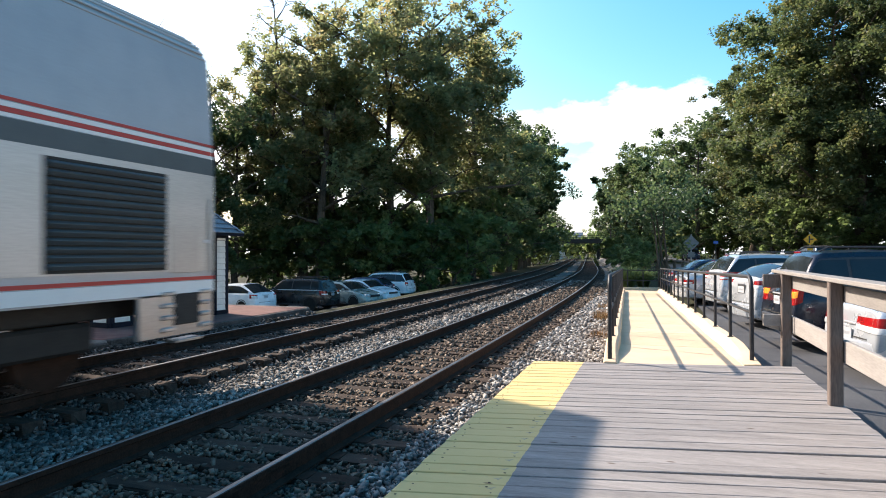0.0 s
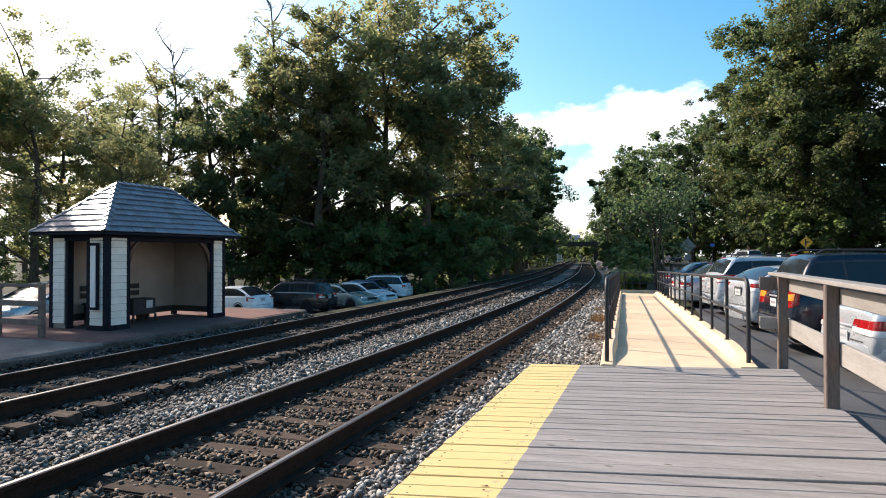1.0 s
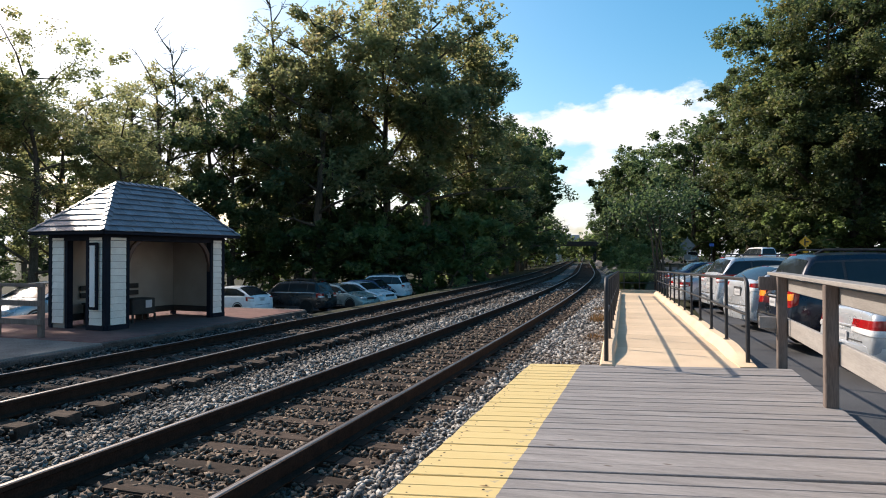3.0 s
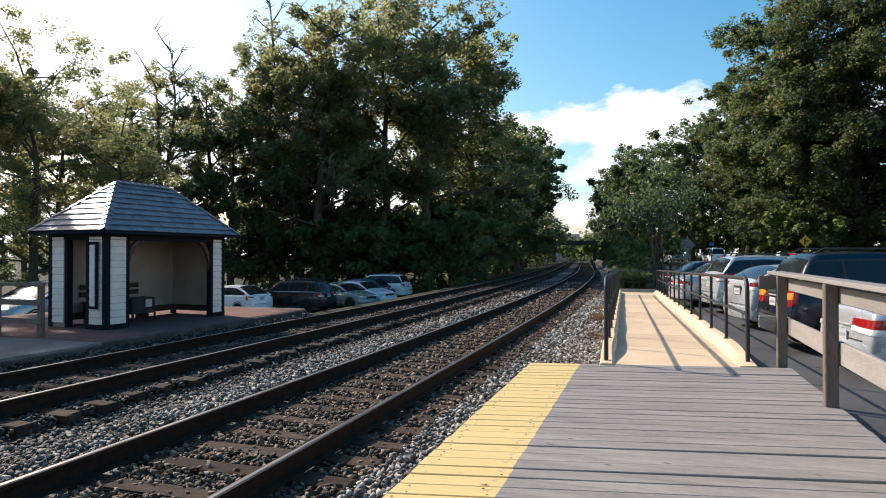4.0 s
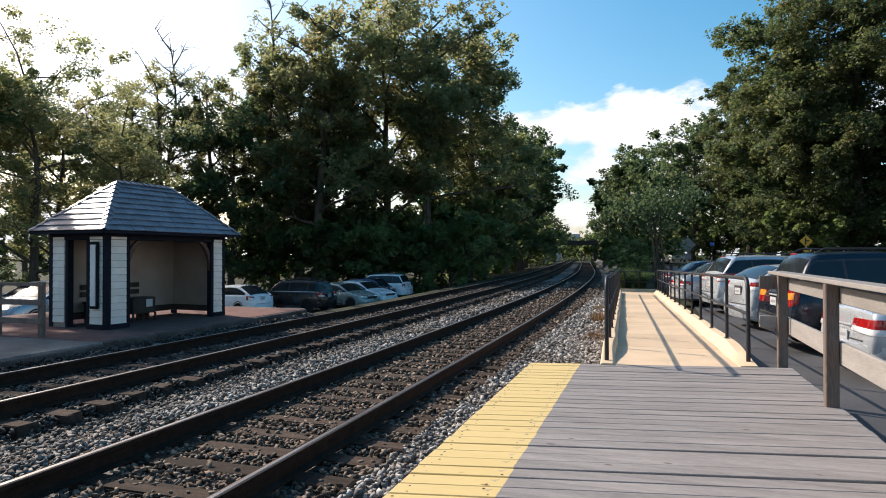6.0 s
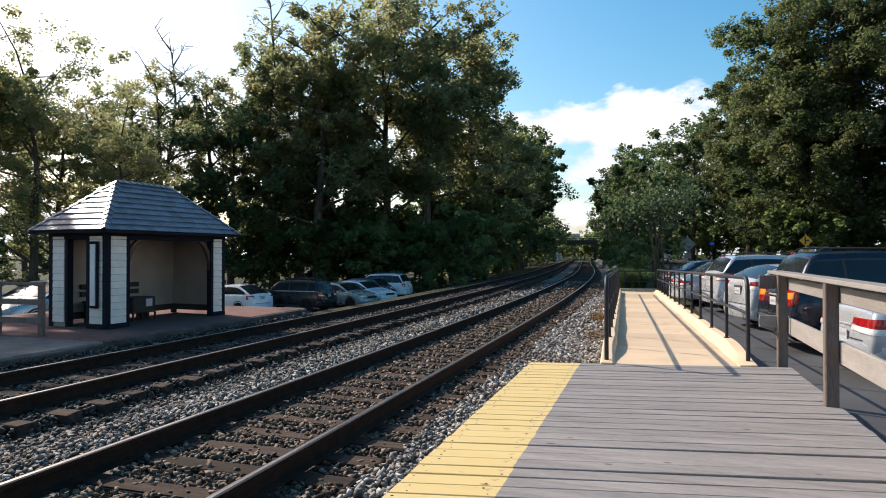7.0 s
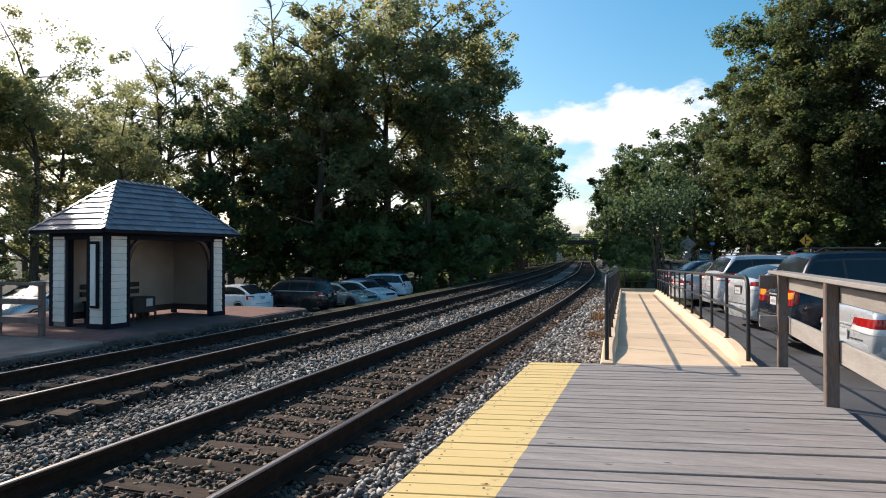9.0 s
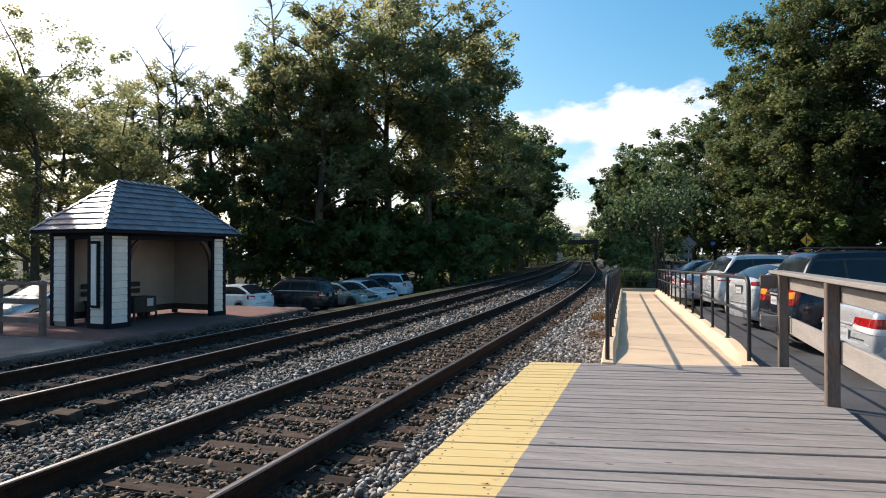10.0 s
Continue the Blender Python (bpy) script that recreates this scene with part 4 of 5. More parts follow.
            ring.append([(xa + 0.03, sgn * (y - 0.05), a + 0.004), (xa, sgn * y, a), (xm - 0.006, sgn * (y + 0.004), (a + b) / 2), (xb, sgn * y, b), (xb + 0.03, sgn * (y - 0.05), b - 0.004)])
        return loft(ring)

    for sgn in (-1, 1):
        tl = part("tail_lamp", lamp_strip(sgn, 0, 1, 0), M_TAIL, car, "red tail lamp", smooth=True)
        if amber:
            part("indicator_lens", lamp_strip(sgn, 0.40, 0.78, 0.006, 5), M_AMBER, tl, "amber lens", smooth=True)
        else:
            part("reversing_lens", lamp_strip(sgn, clear[0], clear[1], 0.005, 6), M_LAMP, tl, "clear reversing lens", smooth=True)
        part("headlamp", box(0.22, 0.36, 0.14, (L - 0.17, sgn * (hw * 0.66), nose - 0.12), 0.04), M_LAMP, car, "clear headlamp")
        part("door_mirror", box(0.1, 0.2, 0.13, (b1 - 0.45, sgn * (hw + 0.07), belt + 0.06), 0.035), coat, car, smooth=True)
        part("sill", box(L * 0.42, 0.03, 0.07, (L * 0.48, sgn * (hw * 0.985), zb + 0.07), 0.01), M_TRIMPL, car)
    bump = M_TRIMPL if cladding else coat
    bx = [(0.30, hw * 0.985), (0.14, hw * 0.955), (0.02, hw * 0.86), (-0.055, hw * 0.6), (-0.075, 0)]
    outline = bx + [(x, -y) for x, y in bx[-2::-1]]
    z0b, z1b = zb + 0.06, zb + 0.34
    part("rear_bumper", loft([[(x + 0.12, y * 0.93, z0b + 0.02), (x + 0.015, y, z0b), (x - 0.012, y * 1.008, (z0b + z1b) / 2), (x + 0.004, y, z1b - 0.02), (x + 0.05, y * 0.96, z1b)] for x, y in outline]), bump, car, smooth=True)
    part("front_bumper", box(0.2, W * 0.86, 0.22, (L - 0.08, 0, zb + 0.18), 0.06), bump, car, smooth=True)
    part("grille", box(0.06, W * 0.45, 0.12, (L - 0.02, 0, nose - 0.14), 0.02), M_TRIMPL, car)
    zp = min((z0 + z1) / 2 - 0.02, 0.86) if H > 1.46 else z0 + 0.0
    lean = 0.16 * max(0, zp - 0.58)
    if recess:
        part("plate_recess", box(0.012, 0.38, 0.22, (lean - 0.008, 0, zp + 0.02), 0.004), M_TRIMPL, car, "dark recess round the plate")
    pl = part("number_plate", box(0.014, 0.30, 0.15, (lean - 0.012, 0, zp), 0.003), M_PLATE, car, "white plate with a plain grey bar")
    part("plate_bar", box(0.006, 0.21, 0.045, (lean - 0.0175, 0, zp), 0), M_GREYPAINT, pl)
    part("boot_seam", box(0.012, W * 0.62, 0.014, (0.0, 0, zb + 0.37), 0), M_DARK, car)
    if deck_trim:
        part("boot_trim", box(0.02, 0.5, 0.03, (lean + 0.004, 0, min(zp + 0.15, tail - 0.1)), 0.006), M_ALLOY, car, "bright trim strip above the plate")
    part("rear_wiper", tube([over_point(ra + 0.03, 0, 0.03), over_point(ra + 0.12, 0.45, 0.03)], 0.008, 5), M_TRIMPL, car)
    part("brake_lamp", box(0.02, 0.3, 0.03, (t0 - 0.01, 0, H - 0.045), 0.004), M_TAIL, car)
    for x in (0.2 * L, 0.81 * L):
        for sgn in (-1, 1):
            part("wheel_arch", lathe([(r * 1.16, sgn * (hw - 0.05)), (r * 1.16, sgn * (hw + 0.004)), (r * 1.04, sgn * (hw + 0.006)), (r * 1.0, sgn * (hw - 0.05))], 24), M_TRIMPL if cladding else M_DARK, car, m=Matrix.Translation((x, 0, r + 0.02)), smooth=True)
            wheel(car, x, sgn * (hw - 0.09), r, sgn)
    tw = section((t0 + t1) / 2)[8][0]
    for sgn in (-1, 1):
        if cladding:
            part("side_cladding", box(L * 0.5, 0.03, 0.2, (L * 0.5, sgn * (hw + 0.004), zb + 0.2), 0.01), M_TRIMPL, car)
        if roof_rails:
            part("roof_rail", tube([(t0 + 0.15, sgn * tw * 0.9, H - 0.03), (t0 + 0.3, sgn * tw * 0.9, H + 0.05), (t1 - 0.3, sgn * tw * 0.9, H + 0.05), (t1 - 0.1, sgn * tw * 0.9, H - 0.03)], 0.018, 6), M_TRIMPL, car, smooth=True)
        part("door_seam", box(0.012, 0.012, belt - zb - 0.2, (L * 0.47, sgn * (hw * 0.996), (belt + zb) / 2 + 0.02), 0), M_DARK, car)
        part("door_handle", box(0.16, 0.03, 0.03, (L * 0.42, sgn * (hw * 0.99), belt - 0.17), 0.01), coat, car)
    if spoiler:
        part("spoiler", box(0.26, tw * 1.9, 0.045, (t0 + 0.0, 0, H - 0.028), 0.02), coat, car, smooth=True)
    return car


P_WHITE = paint("white_car_paint", (0.80, 0.81, 0.83), metal=0.0)
P_SILVER = paint("silver_car_paint", (0.48, 0.50, 0.52), metal=0.5)
P_PALE = paint("pale_silver_paint", (0.52, 0.54, 0.57), metal=0.45)
P_NAVY = paint("navy_car_paint", (0.010, 0.014, 0.028))
P_BLACK = paint("black_car_paint", (0.014, 0.015, 0.017))
P_GREYGREEN = paint("grey_green_paint", (0.30, 0.36, 0.34), metal=0.3)
P_BLUE = paint("dark_blue_car_paint", (0.03, 0.05, 0.10))
P_TEAL = paint("green_car_paint", (0.12, 0.20, 0.19))

SEDAN = dict(L=4.75, W=1.8, H=1.44, belt=0.93, nose=0.80, tail=1.0, cab=(0.75, 1.35, 2.75, 3.6), lamps=(0.66, 0.86), lamp_w=0.45)
SUV = dict(L=4.6, W=1.82, H=1.72, belt=1.08, nose=0.86, tail=1.08, cab=(0.06, 0.42, 2.75, 3.45), r=0.36, lamps=(0.78, 1.10), lamp_w=0.19, wrap=0.12, roof_rails=True)
HATCH = dict(L=4.4, W=1.75, H=1.5, belt=0.95, nose=0.72, tail=1.02, cab=(0.06, 0.7, 2.5, 3.5), lamps=(0.75, 1.02), lamp_w=0.22, spoiler=True)
VAN = dict(L=5.0, W=1.95, H=1.78, belt=1.05, nose=0.82, tail=1.05, cab=(0.05, 0.35, 3.3, 4.3), r=0.34, lamps=(0.8, 1.2), lamp_w=0.16)
LOT = LOT_Z - 0.01
row = "cars parked beside the ramp"
vehicle("car", pose(2.6, 10.2, LOT, 0, 0, 8), "silver sedan with wide red and clear tail lamps", P_PALE, **{**SEDAN, "lamps": (0.60, 0.90), "lamp_w": 0.52, "tail": 1.04, "taper": 0.30, "clear": (0.0, 0.40)}, group=row)
vehicle("car", pose(2.13, 12.9, LOT, 0, 0, 9), "dark navy four-wheel drive with amber indicators and black bumper", P_NAVY, **{**SUV, "H": 1.78, "cab": (0.06, 0.40, 2.8, 3.5), "amber": True, "cladding": True, "lamps": (0.76, 1.16), "lamp_w": 0.22, "clear": (0.05, 0.3)}, group=row)
vehicle("car", pose(1.93, 16.2, LOT, 0, 0, 16), "silver-white hatchback with a tail spoiler and a framed plate", P_PALE, **{**HATCH, "lamps": (0.86, 1.12), "tail": 1.16, "lamp_w": 0.16, "wrap": 0.5, "taper": 0.3, "H": 1.5, "deck_trim": False, "recess": True, "spoiler": False, "clear": (0.0, 0.45)}, group=row)
vehicle("car", pose(1.60, 19.9, LOT, 0, 0, 13), "white crossover with dark glass, roof rails and slanted red lamps", P_PALE, **{**SUV, "H": 1.70, "cab": (0.08, 0.46, 2.6, 3.6), "lamps": (0.92, 1.2), "lamp_w": 0.2, "wrap": 0.5, "tail": 1.14, "deck_trim": False}, group=row)
vehicle("car", pose(0.80, 22.7, LOT, 0, 0, 13), "silver sedan with red tail lamps", P_PALE, **{**SEDAN, "H": 1.46}, group=row)
vehicle("car", pose(0.95, 26.4, LOT, 0, 0, 13), "black sedan parked in the row", P_BLACK, **SEDAN, group=row)
vehicle("car", pose(0.55, 30.2, LOT, 0, 0, 13), "dark blue sedan at the far end of the row", P_BLUE, **SEDAN, group=row)
far = "cars in the lower lot"
FL = FAR_LOT_Z - 0.05
vehicle("car", pose(-18.9, 27.4, FL, 0, 0, 172), "white hybrid hatchback seen past the shelter", P_WHITE, **{**HATCH, "cab": (0.12, 1.05, 2.4, 3.75), "spoiler": False, "lamps": (0.70, 1.0), "lamp_w": 0.14, "clear": (0.0, 0.7)}, group=far)
vehicle("car", pose(-16.4, 29.9, FL, 0, 0, 179), "black estate car with a bright window strip and red lamps", P_BLACK, **{**SUV, "chrome": True, "lamp_w": 0.26, "wrap": 0.3}, group=far)
vehicle("car", pose(-19.6, 33.4, FL, 0, 0, -14), "pale green-grey sedan facing the tracks", P_GREYGREEN, **SEDAN, group=far)
vehicle("car", pose(-19.6, 36.0, FL, 0, 0, -14), "white sedan behind the green-grey one", P_WHITE, **SEDAN, group=far)
vehicle("car", pose(-16.4, 37.6, FL, 0, 0, 178), "dark blue hatchback in the lower lot", P_BLUE, **HATCH, group=far)
vehicle("car", pose(-16.0, 40.4, FL, 0, 0, 180), "white compact four-wheel drive in the lower lot", P_WHITE, **SUV, group=far)
vehicle("car", pose(-17.2, 16.4, FL + 0.9, 0, 0, -85), "silver sedan parked behind the grey fence", P_SILVER, **SEDAN, group=far)

street = "cars driving on the street"
drive_a = vehicle("car", pose(14, 58, 0.13, 0, 0, 107), "silver four-wheel drive on the street", P_SILVER, **SUV, group=street)
drive_d = vehicle("car", pose(7, 80, 0.13, 0, 0, 107), "dark blue estate car far down the street", P_BLUE, **SUV, group=street)
drive_b = vehicle("van", pose(20, 38, 0.13, 0, 0, 107), "white passenger van on the street", P_WHITE, **{**VAN, "H": 1.98, "L": 5.2}, group=street, category="van")
drive_c = vehicle("car", pose(30, 5, 0.13, 0, 0, 107), "grey-green four-wheel drive on the street", P_TEAL, **SUV, group=street)


# ---- the train ----
def coach():
    t = thing("train_coach", pose(-7.35, 7.2, RAIL_Z), "tall stainless passenger coach with red, white and dark stripes", "train coach")
    hw, L = 1.55, 25.9
    prof = [(0.0, 4.72), (0.55, 4.70), (1.05, 4.60), (1.32, 4.42), (1.44, 4.22)]
    roof = [(-x, z) for x, z in prof[::-1]] + prof[1:]
    body = [(-hw, 1.02), (-hw, 2.7), (-1.50, 3.4), (-1.44, 4.22), (1.44, 4.22), (1.50, 3.4), (hw, 2.7), (hw, 1.02)]
    part("body", loft([[(x, y, z) for x, z in body] for y in (-L, -0.06, 0)]), M_GREYPAINT, t)
    roof_closed = roof + [(1.44, 4.215), (-1.44, 4.215)]
    bm = loft([[(x, y, z) for x, z in roof_closed] for y in (-L, 0)])
    rib_base = [(1.08, 4.585), (1.2, 4.51), (1.32, 4.42), (1.385, 4.33), (1.43, 4.24)]
    for sgn in (-1, 1):
        for x, z in rib_base:
            part("roof_rib", box(0.03, L, 0.035, (sgn * x, -L / 2, z), 0.008), M_STEEL, t)
    part("roof", bm, M_STEEL, t, "ribbed stainless roof edge")
    for sgn in (-1, 1):
        def strip(name, z, h, mat, lab=""):
            x = hw if z < 2.7 else hw - 0.05 * (z - 2.7) / 0.7
            part(name, box(0.012, L, h, (sgn * (x + 0.005), -L / 2, z), 0), mat, t, lab)
        strip("red_stripe", 3.04, 0.035, M_RED)
        strip("white_stripe", 2.985, 0.05, M_STRIPEW)
        strip("second_red_stripe", 2.93, 0.05, M_RED)
        strip("lower_white_stripe", 2.88, 0.04, M_STRIPEW)
        strip("dark_band", 2.74, 0.22, M_BAND)
        strip("sill_stripe", 1.23, 0.045, M_RED)
        strip("steel_sheet", 1.98, 1.30, M_STEEL)
        strip("sill_panel", 1.12, 0.15, M_STRIPEW)
        for k in range(6):
            part("upper_window", box(0.012, 1.6, 0.6, (sgn * (hw - 0.025), -4.6 - 3.2 * k, 3.62), 0), M_GLASS, t)
            part("lower_window", box(0.02, 1.3, 0.55, (sgn * (hw + 0.01), -5.0 - 3.2 * k, 2.0), 0), M_GLASS, t)
        lv = part("louvre_panel", box(0.02, 1.66, 1.2, (sgn * (hw + 0.008), -1.72, 1.95), 0), M_DARK, t, "dark louvred intake panel")
        for k in range(13):
            piece_bm = box(0.05, 1.6, 0.06, (0, 0, 0), 0.006, None, Matrix.Translation((sgn * (hw + 0.03), -1.72, 1.42 + 0.088 * k)) @ Matrix.Rotation(sgn * 0.6, 4, "Y"))
            part("louvre_slat", piece_bm, M_BAND, lv)
        part("end_skirt", box(0.06, 1.3, 0.55, (sgn * (hw - 0.03), -0.66, 0.78), 0.01), M_STEEL, t)
        # flat dark panel: the shade inside the step opening, put on as colour
        part("step_well", box(0.02, 0.46, 0.40, (sgn * (hw + 0.004), -0.52, 0.84), 0.01), M_DARK, t, "flat dark panel standing for the shaded opening of the boarding steps")
        for dy in (-0.86, -0.18):
            for k in range(4):
                part("step_slat", box(0.05, 0.2, 0.055, (sgn * (hw + 0.02), dy, 0.60 + 0.15 * k), 0.012), M_STEEL, t)
        part("access_hatch", box(0.012, 0.5, 0.62, (sgn * (hw + 0.013), -0.55, 1.62), 0.004), M_STEEL, t)
        part("marker_lamp", box(0.03, 0.09, 0.05, (sgn * (hw + 0.02), -0.16, 1.72), 0.01), M_LAMP, t, "small clear marker lamp")
        part("step", box(0.2, 0.46, 0.04, (sgn * (hw - 0.04), -0.52, 0.44), 0.006), M_STEEL, t)
        part("mid_skirt", box(0.06, 14, 0.5, (sgn * (hw - 0.04), -12.9, 0.77), 0.01), M_GREYPAINT, t)
        part("grab_rail", tube([(sgn * (hw + 0.05), -0.1, 1.3), (sgn * (hw + 0.05), -0.1, 2.3)], 0.015, 6), M_STEEL, t)
    part("end_door", box(0.9, 0.05, 2.0, (0, 0.02, 2.1 + 0.3), 0.01), M_STEEL, t)
    part("gangway", box(1.1, 0.2, 2.2, (0, 0.08, 3.3), 0.03), M_DARK, t)
    part("coupler", box(0.25, 0.7, 0.25, (0, 0.2, 0.85), 0.03), M_DARK, t)
    part("underframe", box(2.2, L - 1, 0.3, (0, -L / 2, 0.92), 0.02), M_DARK, t)
    for y in (-3.2, -L + 3.2):
        b = new("bogie"); b.parent = t; b.matrix_local = Matrix.Translation((0, y, 0))
        for sgn in (-1, 1):
            part("side_frame", box(0.16, 3.3, 0.34, (sgn * 1.05, 0, 0.58), 0.04), M_DARK, b)
            for yy in (-1.3, 1.3):
                part("wheel", lathe([(0.44, sgn * -0.06), (0.46, sgn * 0.02), (0.46, sgn * 0.07), (0.2, sgn * 0.08), (0.1, sgn * 0.12)], 24), M_RAILSIDE, b, m=Matrix.Translation((sgn * 0.75, yy, 0.455)) @ Matrix.Rotation(radians(-90), 4, "Z"), smooth=True)
            part("spring", lathe([(0.13, 0.5), (0.13, 0.95)], 10, "z"), M_DARK, b, m=Matrix.Translation((sgn * 1.05, 0, 0)))
    return t


train = coach()


# ---- signs, bridge and houses ----
def sign(name, x, y, z, size, face, plate, label, turn, arrow=False):
    s = thing(name, pose(x, y, land(x, y), 0, 0, turn), label, "road sign")
    h = z - land(x, y)
    part("pole", box(0.06, 0.04, h + size * 0.6, (0, 0.03, (h + size * 0.6) / 2), 0.004), M_GALV, s)
    bm = box(size * 0.74, 0.008, size * 0.74, bevel=0)
    bmesh.ops.rotate(bm, verts=bm.verts, matrix=Matrix.Rotation(radians(45), 3, "Y"))
    part("panel", bm, face, s, m=Matrix.Translation((0, 0, h)))
    if plate:
        part("lower_plate", box(0.42 * size, 0.008, 0.36 * size, (0, -0.006, h - 0.78 * size), 0), plate, s)
    if arrow:
        part("symbol", box(0.09, 0.006, 0.5, (-0.04, -0.0075, h), 0), M_BLACK, s, "black side-road symbol")
        part("symbol_arm", box(0.2, 0.006, 0.09, (0.1, -0.0075, h + 0.02), 0), M_BLACK, s)


sign("side_road_sign", 10.7, 51.0, 2.25, 0.82, M_YELLOW, M_YELLOW, "yellow diamond side-road warning sign with a small plate", -10, True)
sign("sign_back", 2.4, 45.1, 1.95, 1.0, M_SIGNGREY, M_SIGNGREY, "grey back of a diamond road sign on a pole", 5)


def small_sign(x, y, z):
    s = thing("blue_sign", pose(x, y, land(x, y), 0, 0, 5), "small dark blue parking sign on a pole", "road sign")
    h = z - land(x, y)
    part("pole", box(0.05, 0.05, h, (0, 0.035, h / 2), 0.004), M_DARK, s)
    part("panel", box(0.3, 0.01, 0.2, (0, 0, h), 0), M_BLUESIGN, s)


small_sign(4.0, 46.0, 2.0)


def bridge():
    b = thing("road_bridge", pose(-21, 150, 0, 0, 0, 6), "dark steel road bridge over the tracks in the distance", "bridge")
    part("girder", box(34, 5, 1.0, (4, 0, 4.0), 0.05), M_DARK, b)
    for x in (-0.9, 8.6, 18):
        part("pier", box(0.7, 3, 4.4, (x, 0, 1.6), 0.05), M_DARK, b)
    for z in (4.9, 5.3):
        part("parapet_rail", box(34, 0.1, 0.1, (4, -2.4, z), 0), M_DARK, b)


bridge()


def house(x, y, turn, w, eave, label):
    h = thing("house", pose(x, y, -0.5, 0, 0, turn), label, "house")
    part("wall", box(w, 7, eave, (0, 0, eave / 2), 0.02), M_HOUSE, h)
    part("roof", loft([[(xx, -3.9, eave - 0.1), (xx, 3.9, eave - 0.1), (xx, 0, eave + 2.4)] for xx in (-w / 2 - 0.4, w / 2 + 0.4)]), M_SLATE, h)
    for z in (1.6, 4.4) if eave > 5 else (1.5,):
        for xx in (-0.3 * w, 0, 0.3 * w):
            win = part("window", box(1.0, 0.08, 1.4, (xx, -3.52, z), 0.01), M_STRIPEW, h)
            part("pane", box(0.8, 0.04, 1.2, (xx, -3.56, z), 0), M_GLASS, win)


house(-23.8, 193, 10, 6.0, 5.6, "pale sided house beyond the bridge")
house(-26.8, 168, 4, 7.0, 3.0, "white low house beside the bridge")


def guard_posts():
    for i in range(7):
        x, y = 0.2 + 0.55 * i, 42 + 0.9 * i
        g = new("timber_post", mesh_of("timber_post", tube([(0, 0, -0.2), (0, 0, 1.0)], 0.1, 8), M_BARK, True))
        g.matrix_world = pose(x, y, land(x, y))
        tagged(g, "dark round timber post at the edge of the street", "post", "posts along the street")


guard_posts()


# ---- trees ----
def tree_parts(name, seed, height, spread, low=0.22, clumps=230, leaves=115, size=0.30, material=None, label="", category="tree", slim=1.0, twigs=5):
    rng = np.random.default_rng(seed)
    rnd = random.Random(seed)
    t = thing(name, pose(0, 0, 0), label, category)
    r0 = 0.018 * height
    trunk = [Vector((0, 0, -0.4))]
    for i in range(1, 8):
        z = height * 0.86 * i / 7
        trunk.append(Vector((trunk[-1].x + rnd.uniform(-.3, .3), trunk[-1].y + rnd.uniform(-.3, .3), z)))
    part("trunk", tube(trunk, [r0 * (1.25 if i == 0 else 1 - 0.85 * i / 7) for i in range(8)], 9), M_BARK, t, smooth=True)
    bm = bmesh.new()
    centres = []
    nl = 17
    for k in range(nl):
        f = low + (0.93 - low) * (k + rnd.random() * 0.7) / nl
        i = f / 0.86 * 7 * 1.0
        i = min(6.99, i)
        a = trunk[int(i)].lerp(trunk[int(i) + 1], i - int(i))
        az = k * 2.4 + rnd.uniform(-.5, .5)
        shape = math.sqrt(max(0.06, 1 - ((f - 0.48) / 0.56) ** 2))
        ln = spread * shape * rnd.uniform(0.62, 1.12)
        rise = rnd.uniform(0.1, 0.65) * ln * (0.5 + f)
        d = Vector((math.cos(az), math.sin(az), 0))
        pts = [a, a + d * ln * 0.35 + Vector((0, 0, rise * 0.45)), a + d * ln * 0.7 + Vector((rnd.uniform(-.5, .5), rnd.uniform(-.5, .5), rise * 0.8)), a + d * ln + Vector((0, 0, rise))]
        rb = r0 * 0.42 * (1 - 0.6 * f)
        tube(pts, [rb, rb * 0.7, rb * 0.45, rb * 0.15], 5, bm)
        for q in range(twigs):
            s = rnd.uniform(0.35, 1.0)
            j = min(2.99, s * 3)
            o = pts[int(j)].lerp(pts[int(j) + 1], j - int(j))
            e = o + Vector((rnd.gauss(0, 1), rnd.gauss(0, 1), rnd.gauss(0.35, 0.7))) * spread * 0.2
            tube([o, o.lerp(e, 0.5) + Vector((0, 0, 0.15)), e], [rb * 0.3, rb * 0.2, rb * 0.08], 3, bm)
            centres.append((e, 1.0))
            centres.append((o.lerp(e, 0.55), 0.8))
    top = trunk[-1]
    for q in range(14):
        centres.append((top + Vector((rnd.gauss(0, 1) * spread * 0.2, rnd.gauss(0, 1) * spread * 0.2, rnd.uniform(-0.06, 0.13) * height)), 1.0))
    part("limb_work", bm, M_BARK, t, smooth=True)
    rnd.shuffle(centres)
    centres = centres[:clumps * 2 // 5]
    # the rest fill an uneven crown
    mid, hz = (low + 1.0) / 2 * height, (1.0 - low) / 2 * height
    lobes = []
    for q in range(max(14, clumps // 13)):
        d = Vector((rnd.gauss(0, 1), rnd.gauss(0, 1), rnd.gauss(0, 1))).normalized()
        far_out = (0.80 + 0.6 * noise.noise(d * 2.2 + Vector((seed, 0, 0)))) * rnd.uniform(0.62, 1.0)
        lobes.append(Vector((d.x * spread * far_out, d.y * spread * far_out, mid + d.z * hz * far_out)))
    while len(centres) < clumps:
        o = rnd.choice(lobes)
        d = Vector((rnd.gauss(0, 1), rnd.gauss(0, 1), rnd.gauss(0.35, 0.8))).normalized()
        d.z *= 0.85                                     # sprays lie over a bough like a cushion
        centres.append((o + d * spread * 0.19 * rnd.uniform(0.6, 1.0), 0.8))
    c = np.array([tuple(p) for p, _ in centres])
